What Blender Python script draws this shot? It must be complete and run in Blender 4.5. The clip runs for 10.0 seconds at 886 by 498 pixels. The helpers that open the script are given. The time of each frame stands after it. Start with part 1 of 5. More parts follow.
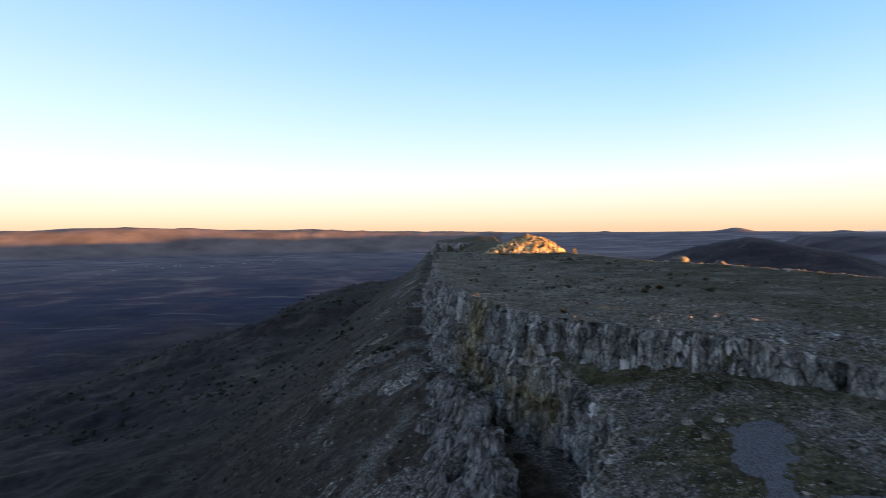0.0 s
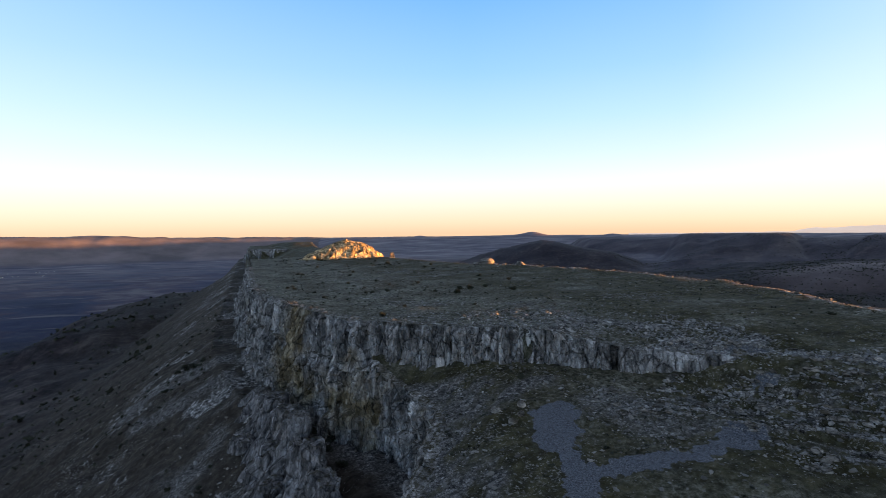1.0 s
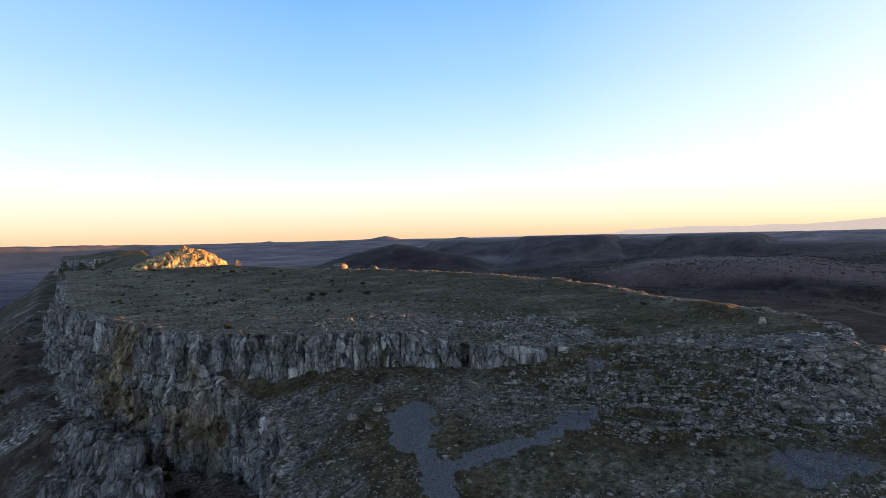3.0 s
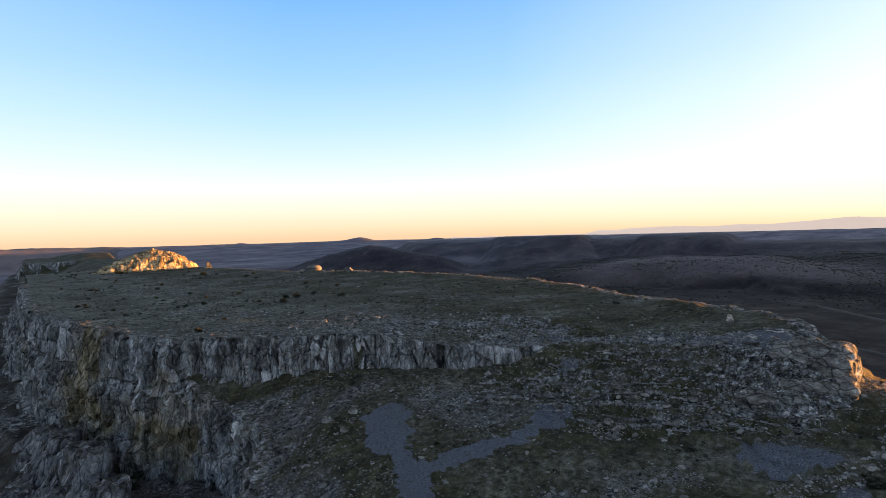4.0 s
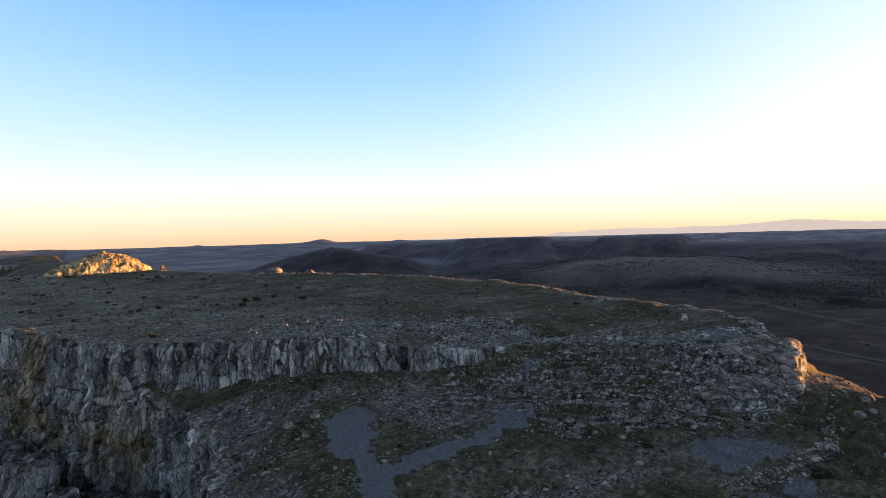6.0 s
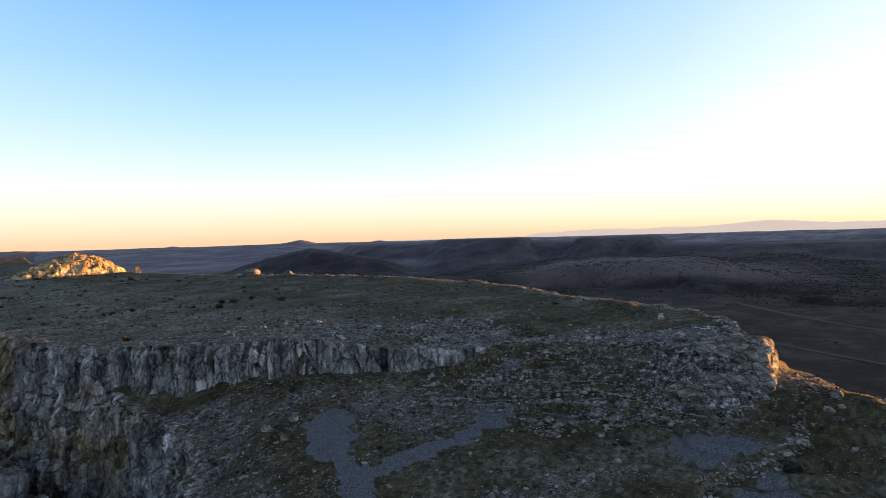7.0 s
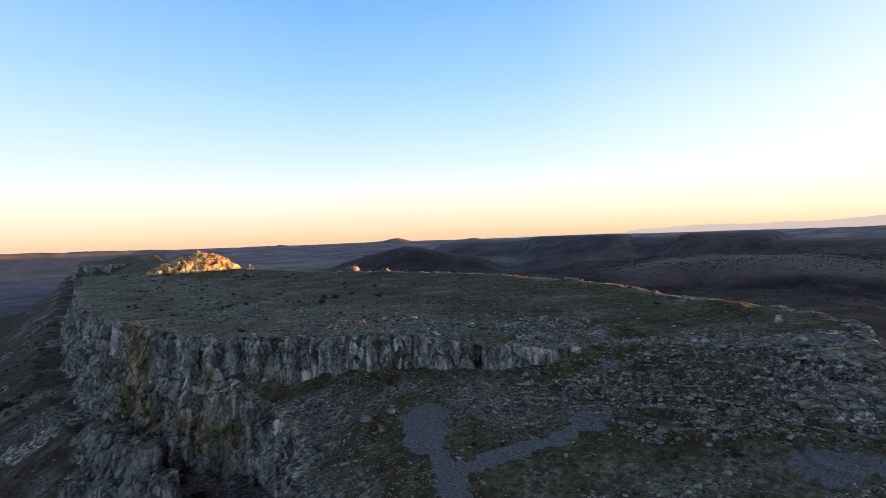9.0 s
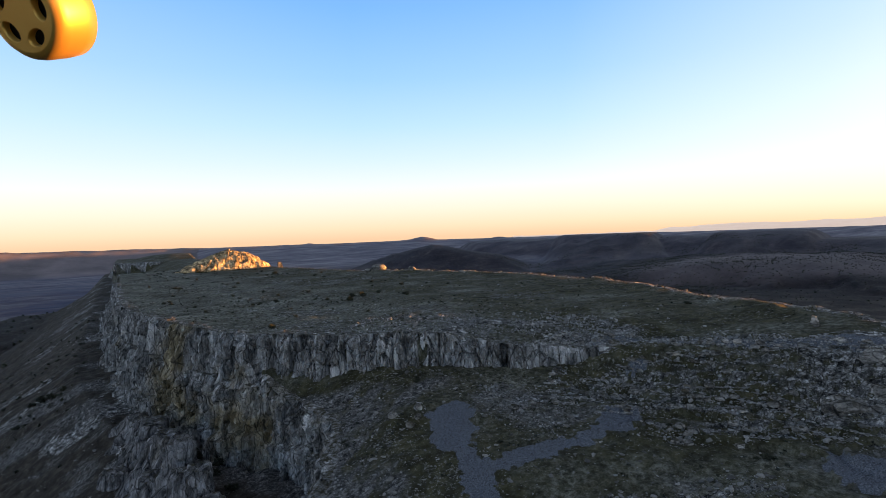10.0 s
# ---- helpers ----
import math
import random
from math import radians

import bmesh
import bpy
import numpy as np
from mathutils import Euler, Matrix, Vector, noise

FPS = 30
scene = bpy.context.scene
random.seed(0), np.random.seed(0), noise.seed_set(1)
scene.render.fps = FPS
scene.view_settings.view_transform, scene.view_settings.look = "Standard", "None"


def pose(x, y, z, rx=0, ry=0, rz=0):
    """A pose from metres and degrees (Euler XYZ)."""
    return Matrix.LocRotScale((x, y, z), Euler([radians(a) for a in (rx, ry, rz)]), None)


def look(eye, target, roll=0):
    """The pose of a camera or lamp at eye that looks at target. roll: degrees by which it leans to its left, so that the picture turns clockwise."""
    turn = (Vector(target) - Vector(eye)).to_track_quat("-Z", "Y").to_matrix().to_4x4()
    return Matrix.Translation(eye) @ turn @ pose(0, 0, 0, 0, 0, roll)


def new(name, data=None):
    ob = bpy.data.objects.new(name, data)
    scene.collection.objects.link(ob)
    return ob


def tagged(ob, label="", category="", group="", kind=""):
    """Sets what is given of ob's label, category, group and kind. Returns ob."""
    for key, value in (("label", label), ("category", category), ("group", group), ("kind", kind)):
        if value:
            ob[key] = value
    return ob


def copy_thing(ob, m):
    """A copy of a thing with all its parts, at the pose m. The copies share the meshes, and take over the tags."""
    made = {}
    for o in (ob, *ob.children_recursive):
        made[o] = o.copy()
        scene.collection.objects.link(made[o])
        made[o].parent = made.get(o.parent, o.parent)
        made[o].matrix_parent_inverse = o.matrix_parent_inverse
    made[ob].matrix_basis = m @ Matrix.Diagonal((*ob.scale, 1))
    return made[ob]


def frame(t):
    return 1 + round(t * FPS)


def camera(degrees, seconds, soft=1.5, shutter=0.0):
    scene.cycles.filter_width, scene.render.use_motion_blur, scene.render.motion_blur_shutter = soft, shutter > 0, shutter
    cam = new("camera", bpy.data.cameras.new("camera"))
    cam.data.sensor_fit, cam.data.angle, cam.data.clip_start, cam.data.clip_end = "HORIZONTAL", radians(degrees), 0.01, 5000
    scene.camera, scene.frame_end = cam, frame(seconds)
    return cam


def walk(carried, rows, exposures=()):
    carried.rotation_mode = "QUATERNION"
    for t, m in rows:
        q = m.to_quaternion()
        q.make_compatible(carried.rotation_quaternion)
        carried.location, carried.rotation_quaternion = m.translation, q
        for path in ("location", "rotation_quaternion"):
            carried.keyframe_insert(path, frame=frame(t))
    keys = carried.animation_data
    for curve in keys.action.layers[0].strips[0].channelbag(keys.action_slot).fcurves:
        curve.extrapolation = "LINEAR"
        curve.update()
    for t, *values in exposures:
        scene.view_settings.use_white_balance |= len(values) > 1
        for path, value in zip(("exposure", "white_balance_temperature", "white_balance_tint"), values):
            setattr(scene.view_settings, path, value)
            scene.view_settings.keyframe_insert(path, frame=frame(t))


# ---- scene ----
cam = camera(78.64, 10.0, 0.6, 0.3)
EYE = (0.3, 0.3, 16.0)
walk(cam, [
    (0.0, pose(*EYE, 87.96, 0.34, 0.00)),
    (0.5, pose(*EYE, 88.22, 0.52, -11.32)),
    (1.0, pose(*EYE, 88.33, 0.68, -19.07)),
    (1.5, pose(*EYE, 88.39, 0.88, -21.58)),
    (2.0, pose(*EYE, 88.43, 1.00, -26.69)),
    (2.5, pose(*EYE, 88.45, 1.15, -31.34)),
    (3.0, pose(*EYE, 88.53, 1.35, -34.53)),
    (3.2, pose(*EYE, 88.53, 1.42, -35.80)),
    (4.3, pose(*EYE, 88.58, 1.56, -38.10)),
    (4.5, pose(*EYE, 88.59, 1.57, -39.22)),
    (5.0, pose(*EYE, 88.62, 1.59, -40.14)),
    (5.5, pose(*EYE, 88.63, 1.56, -40.76)),
    (5.7, pose(*EYE, 88.64, 1.57, -40.95)),
    (6.8, pose(*EYE, 88.67, 1.62, -42.20)),
    (7.0, pose(*EYE, 88.67, 1.65, -43.22)),
    (7.5, pose(*EYE, 88.71, 1.71, -48.42)),
    (8.0, pose(*EYE, 88.67, 1.80, -50.91)),
    (8.5, pose(*EYE, 88.65, 2.05, -43.54)),
    (9.0, pose(*EYE, 88.72, 2.05, -33.36)),
    (9.5, pose(0.0047, -0.0028, 15.9988, 88.65, 2.01, -31.01)),
    (10.0, pose(0.0, 0.0, 16.0, 88.67, 2.06, -30.59)),
], exposures=[(0.0, 2.2, 6200, 10), (1.0, 2.2, 6200, 10), (2.5, 2.2, 6380, 10), (7.5, 2.2, 6320, 10), (8.5, 2.12, 6320, 10), (9.2, 2.15, 6350, 10), (10.0, 2.15, 6350, 10)])

# ---- light ----
SUN_AZ, SUN_EL = 112.0, 0.77      # degrees clockwise from +y, and above the horizon
SUN_DIR = Vector((math.sin(radians(SUN_AZ)) * math.cos(radians(SUN_EL)),
                  math.cos(radians(SUN_AZ)) * math.cos(radians(SUN_EL)), math.sin(radians(SUN_EL))))
world = bpy.data.worlds.new("dawn_sky")
scene.world = world
world.use_nodes = True
wn, wl = world.node_tree.nodes, world.node_tree.links
wn.clear()
w_out = wn.new("ShaderNodeOutputWorld")
w_bg = wn.new("ShaderNodeBackground")
w_sky = wn.new("ShaderNodeTexSky")
w_sky.sky_type = "NISHITA"
w_sky.sun_disc = False
w_sky.sun_elevation = radians(4.0)
w_sky.sun_rotation = radians(SUN_AZ)
w_sky.altitude = 1000
# clear dawn air: warm at the horizon, pale above it, blue overhead, paler towards and away from the sun
w_co = wn.new("ShaderNodeTexCoord")
w_sep = wn.new("ShaderNodeSeparateXYZ")
w_ramp = wn.new("ShaderNodeValToRGB")
w_dot = wn.new("ShaderNodeVectorMath")
w_dot.operation = "DOT_PRODUCT"
w_dot.inputs[1].default_value = SUN_DIR
w_glow = wn.new("ShaderNodeValToRGB")
w_mix = wn.new("ShaderNodeMix")
w_mix.data_type = "RGBA"
w_pale = wn.new("ShaderNodeValToRGB")
w_add = wn.new("ShaderNodeMix")
w_add.data_type, w_add.blend_type = "RGBA", "ADD"
w_map = wn.new("ShaderNodeMapRange")
w_map.inputs["From Min"].default_value, w_map.inputs["From Max"].default_value = -1.0, 1.0


def sky_stops(node, stops):
    el = node.color_ramp.elements
    while len(el) < len(stops):
        el.new(0.5)
    for e, (pos, col) in zip(el, stops):
        e.position, e.color = pos, (*col, 1)


SKY = [(0.0, (0.97, 0.64, 0.40)), (0.02, (1.0, 0.78, 0.53)), (0.05, (1.0, 0.91, 0.72)), (0.09, (0.96, 0.98, 0.94)), (0.14, (0.75, 0.91, 1.04)),
       (0.20, (0.55, 0.81, 1.06)), (0.28, (0.37, 0.665, 1.06)), (0.39, (0.22, 0.51, 1.03)), (0.56, (0.22, 0.25, 0.34)), (1.0, (0.124, 0.121, 0.136))]
PALE = [(0.0, (0.95, 0.72, 0.46)), (0.03, (1.05, 0.95, 0.74)), (0.07, (1.12, 1.06, 0.92)), (0.20, (1.10, 1.10, 1.08)), (0.42, (0.72, 0.92, 1.06)), (0.60, (0.40, 0.42, 0.47)), (1.0, (0.120, 0.121, 0.138))]
sky_stops(w_ramp, SKY)
sky_stops(w_pale, PALE)
sky_stops(w_glow, [(0.0, (0.34, 0.34, 0.34)), (0.25, (0.14, 0.14, 0.14)), (0.50, (0.0, 0.0, 0.0)), (0.68, (0.06, 0.06, 0.06)), (0.84, (0.45, 0.45, 0.45)), (0.96, (1.0, 1.0, 1.0))])
for a, b in ((w_co.outputs["Generated"], w_sep.inputs[0]), (w_sep.outputs[2], w_ramp.inputs[0]), (w_sep.outputs[2], w_pale.inputs[0]),
             (w_co.outputs["Generated"], w_dot.inputs[0]), (w_dot.outputs["Value"], w_map.inputs[0]), (w_map.outputs[0], w_glow.inputs[0]),
             (w_glow.outputs[0], w_mix.inputs[0]), (w_ramp.outputs[0], w_mix.inputs[6]), (w_pale.outputs[0], w_mix.inputs[7]),
             (w_mix.outputs[2], w_add.inputs[6]), (w_sky.outputs[0], w_add.inputs[7]), (w_add.outputs[2], w_bg.inputs["Color"]),
             (w_bg.outputs[0], w_out.inputs[0])):
    wl.new(a, b)
w_add.inputs[0].default_value = 0.03
w_bg.inputs["Strength"].default_value = 0.22

sun = new("sun", bpy.data.lights.new("sun", "SUN"))
sun.data.energy = 4.6
sun.data.angle = radians(0.4)
sun.data.color = (1.0, 0.40, 0.085)
sun.matrix_basis = look(SUN_DIR * 400, (0, 0, 0))

# ---- noise ----


def lattice(ix, iy, iz, seed):
    h = (ix * 374761393 + iy * 668265263 + iz * 1274126177 + seed * 974634777) & 0xFFFFFFFF
    h = ((h ^ (h >> 13)) * 1103515245) & 0xFFFFFFFF
    h = ((h ^ (h >> 16)) * 668265263) & 0xFFFFFFFF
    return ((h ^ (h >> 15)) & 0xFFFFFF) / float(0xFFFFFF)


def noise2(x, y, seed=0):
    """Smooth value noise in the plane, -1 to 1."""
    x, y = np.broadcast_arrays(np.asarray(x, float), np.asarray(y, float))
    ix, iy = np.floor(x).astype(np.int64), np.floor(y).astype(np.int64)
    fx, fy = x - ix, y - iy
    fx, fy = fx ** 3 * (fx * (6 * fx - 15) + 10), fy ** 3 * (fy * (6 * fy - 15) + 10)
    a, b = lattice(ix, iy, 0, seed), lattice(ix + 1, iy, 0, seed)
    c, d = lattice(ix, iy + 1, 0, seed), lattice(ix + 1, iy + 1, 0, seed)
    return 2 * ((a * (1 - fx) + b * fx) * (1 - fy) + (c * (1 - fx) + d * fx) * fy) - 1


def fbm(x, y, octaves=4, seed=0, gain=0.5):
    total, amp, top = 0.0, 1.0, 0.0
    for k in range(octaves):
        ca, sa = math.cos(0.6 * k), math.sin(0.6 * k)
        total = total + amp * noise2((x * ca - y * sa) * 2 ** k, (x * sa + y * ca) * 2 ** k, seed + 17 * k)
        top += amp
        amp *= gain
    return total / top


def ridged(x, y, octaves=4, seed=0):
    total, amp, top = 0.0, 1.0, 0.0
    for k in range(octaves):
        total = total + amp * (1 - 2 * np.abs(noise2(x * 2 ** k, y * 2 ** k, seed + 31 * k)))
        top += amp
        amp *= 0.5
    return total / top


def blocks(x, y, seed=0):
    """Cells of a fractured surface: a random number for each block, and how near its edge lies (0 at the crack)."""
    ix, iy = np.floor(x).astype(np.int64), np.floor(y).astype(np.int64)
    f1, f2, own = np.full(x.shape, 9.0), np.full(x.shape, 9.0), np.zeros(x.shape)
    for dx in (-1, 0, 1):
        for dy in (-1, 0, 1):
            cx, cy = ix + dx, iy + dy
            px, py = cx + lattice(cx, cy, 1, seed), cy + lattice(cx, cy, 2, seed)
            d = np.hypot(x - px, y - py)
            nearer = d < f1
            f2 = np.where(nearer, f1, np.minimum(f2, d))
            own = np.where(nearer, lattice(cx, cy, 3, seed), own)
            f1 = np.where(nearer, d, f1)
    return own, f2 - f1


def step(a, b, x):
    t = np.clip((x - a) / (b - a), 0, 1)
    return t * t * (3 - 2 * t)


def smooth_line(points, rounds=2):
    p = np.array(points, float)
    for _ in range(rounds):
        q = np.empty((2 * len(p), p.shape[1]))
        q[0], q[-1] = p[0], p[-1]
        q[1:-1:2] = 0.75 * p[:-1] + 0.25 * p[1:]
        q[2::2] = 0.25 * p[:-1] + 0.75 * p[1:]
        p = q
    return p


def inside_distance(x, y, poly):
    """Signed distance to a closed outline in the plan: positive inside."""
    best = np.full(x.shape, 1e18)
    odd = np.zeros(x.shape, bool)
    for (ax, ay), (bx, by) in zip(poly, np.roll(poly, -1, axis=0)):
        dx, dy = bx - ax, by - ay
        t = np.clip(((x - ax) * dx + (y - ay) * dy) / (dx * dx + dy * dy + 1e-12), 0, 1)
        best = np.minimum(best, (x - ax - t * dx) ** 2 + (y - ay - t * dy) ** 2)
        if ay != by:
            odd ^= ((ay > y) != (by > y)) & (x < (bx - ax) * (y - ay) / (by - ay) + ax)
    return np.where(odd, 1, -1) * np.sqrt(best)


# ---- the plan of the table mountain ----
WEST_RIM = [(-12, 900), (-11, 690), (-6, 450), (-4, 300), (-3, 210), (-1, 168), (4, 147), (8, 129), (12, 114), (17, 103)]
NEAR_RIM = [(25, 94), (34, 87), (43, 82), (50, 77), (58, 70), (65, 64), (71, 57), (77, 48), (79.5, 40), (80.5, 34), (81.5, 29), (83.5, 25.8)]
EAST_RIM = [(88, 25.8), (93.5, 29.5), (98, 35), (102.5, 41), (107, 52), (112, 72), (121, 94), (130, 130), (129, 155), (122, 196), (113, 216),
            (104, 238), (94, 280), (84, 330), (82, 380), (75, 460), (72, 620), (80, 900)]
LOWER_W = [(-15, 900), (-13, 690), (-9, 450), (-7, 300), (-6, 210), (-2.6, 168), (2.6, 145), (6.6, 127.7), (10.6, 112), (15.6, 100.6)]
LOWER_N = [(21, 91.5), (25, 79), (23, 72), (19, 65), (15.5, 58), (12, 50), (9, 40), (8, 25), (14, 5), (30, -15), (52, -24), (66, -10)]
LOWER_E = [(74, 0.5), (84, 3.5), (87, 7), (95, 13), (97, 19), (103, 26), (105, 40), (111, 50), (117, 72), (126, 92), (135, 130),
           (134, 156), (127, 198), (118, 218), (109, 240), (99, 282), (89, 332), (87, 382), (80, 460), (77, 620), (86, 900)]
SLABS = np.array([(49, 58), (53, 63), (60, 62), (65, 61), (70, 56), (76, 48), (80, 38), (83, 28), (77.5, 22.6), (74.4, 24.4), (69.2, 29.6), (65, 34), (58, 39.3), (54, 46)], float)
MIDDLE = np.array([(43.5, 69), (49, 67), (53, 62), (57, 54), (53, 50.8), (46, 51.3), (42.6, 53), (42, 60), (42.5, 65)], float)
SCREE_EDGE = np.array([(45, 76), (43, 71), (36.5, 71), (32, 70), (30, 64), (27.5, 56), (24, 46), (8, 40), (12, 58), (20, 74), (22, 90), (31, 84)], float)
BELOW_LEDGE = np.array([(52, 21), (55.5, 22), (58.5, 22.3), (61.5, 20.8), (64.4, 19.3), (68.5, 18.2), (72.7, 17.4), (75.6, 17.8), (77, 14), (66, 8), (46, 8), (46, 20)], float)
UPPER = smooth_line(WEST_RIM + NEAR_RIM + EAST_RIM, 1)
LOWER = smooth_line(LOWER_W + LOWER_N + LOWER_E, 1)


def plateau_height(x, y, din):
    z = 0.012 * (x - 62) + 0.4 * fbm(x / 22, y / 22, 3, 5) + 0.13 * fbm(x / 2.2, y / 2.2, 3, 6) + 0.28 * fbm(x / 8, y / 8, 3, 7)
    # low karst ridges along the rim
    rows = step(0.05, 0.6, ridged(din / 5.5 + 0.4 * fbm(x / 8, y / 8, 3, 68), (x - y) / 22, 2, 69))
    z = z + 0.40 * rows * step(34, 10, din) * step(3, 7, din) * step(36, 48, x) * step(90, 76, x) * (y < 125)
    near = step(100, 60, y)
    z = z - 2.6 * step(42, 54, x) * near * step(26, 2, din) * step(92, 76, x) - 0.6 * near
    # rocky lip along the east edge
    z = z + step(60, 110, x + 0.12 * y) * ((0.95 + 0.55 * step(72, 42, y)) * step(16, 3, din)) * (0.78 + 0.20 * noise2(x / 9, y / 9, 8) + 0.22 * noise2(x / 3.5, y / 3.5, 9)) * step(24, 36, y)
    # the saddle before the north end and its mound
    gx, gy = (x - 52) / 46, (y - 790) / 90
    z = z + 6.5 * np.clip(1 - gx * gx - gy * gy, 0, 1) - 15 * step(400, 520, y) * (y + 0.6 * x < 694) * step(48, 2, x)
    return z


def bedding(x, y):
    """Tilted beds of the bare slabs: how far across its bed each place lies, the block that it is on, and how near the block's edge."""
    b = (x * 0.78 + y * 0.62) / 1.9 + 0.7 * fbm(x / 9, y / 9, 4, 30)
    row = np.floor(b)
    own, gap = blocks((-x * 0.62 + y * 0.78) / 3.0 + row * 0.37, row * 1.0 + 0.5, 24)
    return b - row, own, gap


def terrace_height(x, y, u):
    zb = -6.2 + 4.2 * step(60, 72, x) + 0.9 * step(70, 80, x) - 6.5 * step(27, 20, y) * step(80, 86, x)
    t = np.clip(u / 15, 0, 1)
    z = np.where(u < 15, zb + (-8.3 - zb) * (1 - (1 - t) ** 1.4), -8.3 - (u - 15) * 0.176)
    z = z - 0.30 * np.maximum(u - 36, 0)
    z = z + 0.35 * fbm(x / 7, y / 7, 4, 21)
    # tilted beds crop out as low steps on the eastern half
    q = z / 1.0 + 0.05 * x + 0.8 * fbm(x / 8, y / 8, 3, 27)
    bed = (step(0.66, 0.95, q - np.floor(q)) + np.floor(q) - q) * 1.0
    z = z + bed * (0.25 + 0.75 * step(50, 66, x)) * step(30, 20, u) * step(0.5, 3, u)
    # a low lip along the outer south-east edge, and the shoulder beyond the prow that falls away eastward
    z = z + 2.0 * step(72, 84, x + 0.4 * (y - 8)) * step(12, 4, y) * step(4, 14, u)
    xc = 83.5 - 0.6 * np.maximum(14 - y, 0)
    shoulder = -5.25 + 0.9 * step(15, 23, y) - 0.17 * np.maximum(x - xc, 0) - 0.10 * np.maximum(14 - y, 0) + 0.25 * fbm(x / 3, y / 3, 3, 28)
    z = z + (shoulder - z) * step(77, 85, x) * step(28, 24, y) * step(2, 9, y)
    # fractured blocks of the bare slabs
    bare = step(-2, 2, inside_distance(x, y, SLABS) + 2.5 * fbm(x / 5, y / 5, 3, 29))
    saw, own, gap = bedding(x, y)
    z = z + bare * (0.42 * (0.5 - saw) * (0.6 + 0.8 * own) + 0.16 * (own - 0.5) - 0.16 * step(0.12, 0.0, gap))
    # a low ledge that crosses the yard
    side = inside_distance(x, y, BELOW_LEDGE) + 0.7 * fbm(x / 4, y / 4, 3, 26)
    z = z - 0.75 * step(-0.35, 0.35, side) * step(9, 1, side)
    return z + 0.16 * ridged(x / 2.5, y / 1.6, 3, 23)


HILL_CREST = [(19, -110), (22, -76), (24.7, -44), (27, -27), (29.5, -13), (31.2, -21), (33, -35), (36.5, -54), (38.5, -80), (40.5, -112)]   # bearing, height
MESAS = [  # bearings from, to, near edge, far edge, top
    (43.2, 52.0, 2350, 3000, 1.0), (34.0, 47.0, 2700, 3300, -18.0), (57.5, 64.8, 2300, 2900, -7.5), (52.5, 60.0, 2450, 3000, -20.0),
    (63.0, 98.0, 2250, 2600, -40.0), (81.0, 99.0, 2900, 3250, -31.0), (70.0, 77.0, 1850, 2150, -62.0), (84.0, 98.0, 1700, 2000, -66.0)]


def east_country(x, y):
    """The country east of the mountain: a valley, a wooded scarp with a pale stony hill on it, flat-topped hills, and plains behind.
    Gives the height, the share of pale stony ground and that of dark upland."""
    r, az = np.hypot(x, y), np.degrees(np.arctan2(x, y))
    wob = fbm(x / 330, y / 330, 4, 47)
    fine_ = fbm(x / 70, y / 70, 4, 48)
    z = -116 + 4 * fbm(x / 260, y / 260, 4, 45) + 1.6 * fbm(x / 60, y / 60, 4, 46) + 104 * step(2400, 4700, r) + 26 * step(1500, 2000, r) * step(2900, 2400, r)
    edge = 1010 + 170 * wob - 6 * (az - 70)
    scarp = step(-20, 110, r - edge + 60 * fine_) * step(38, 52, az)
    z = z + scarp * (24 + 3 * fine_) * step(2100, 1700, r)
    # the pale hill: its near slope climbs in low beds
    rise = step(1090, 1430, r + 120 * wob) * step(1950, 1560, r)
    beds = rise * 4.0
    beds = (np.floor(beds) + step(0.25, 0.75, beds - np.floor(beds))) / 4.0
    span = step(45, 60, az + 5 * wob) * step(79, 67, az + 5 * wob)
    z = z + 30 * (0.45 * rise + 0.55 * beds) * span + 2.5 * fine_ * rise
    pale = step(1190, 1290, r + 120 * wob + 70 * fine_) * step(1700, 1500, r) * step(48, 58, az + 6 * wob) * step(83, 74, az + 6 * wob)
    dark = scarp * step(1950, 1700, r) * (1 - pale)
    # the near dome and its long eastern tail
    crest = np.interp(az + 0.5 * fine_, [q[0] for q in HILL_CREST], [q[1] for q in HILL_CREST])
    bell = np.exp(-(np.maximum(np.abs(r - 1900 - 120 * wob) - 40, 0) / 270) ** 2)
    dome = (crest + 112) * bell + 5 * fine_ * bell
    z = np.where(r > 1000, np.maximum(z, -112 + dome), z)
    dark = np.maximum(dark, bell * step(8, 30, crest + 112))
    for lo, hi, near, far, top in MESAS:
        m = step(near - 560, near, r + 160 * wob + 50 * fine_) * step(far + 260, far, r) * step(lo - 3.2, lo + 0.6, az + 0.9 * wob + 0.4 * fine_) * step(hi + 2.6, hi - 0.3, az + 0.9 * wob + 0.4 * fine_)
        z = np.maximum(z, -100 + (top + 100 + 3 * fine_ * (m < 0.97)) * m)
        dark = np.maximum(dark, step(0.1, 0.5, m))
    return z, pale, dark


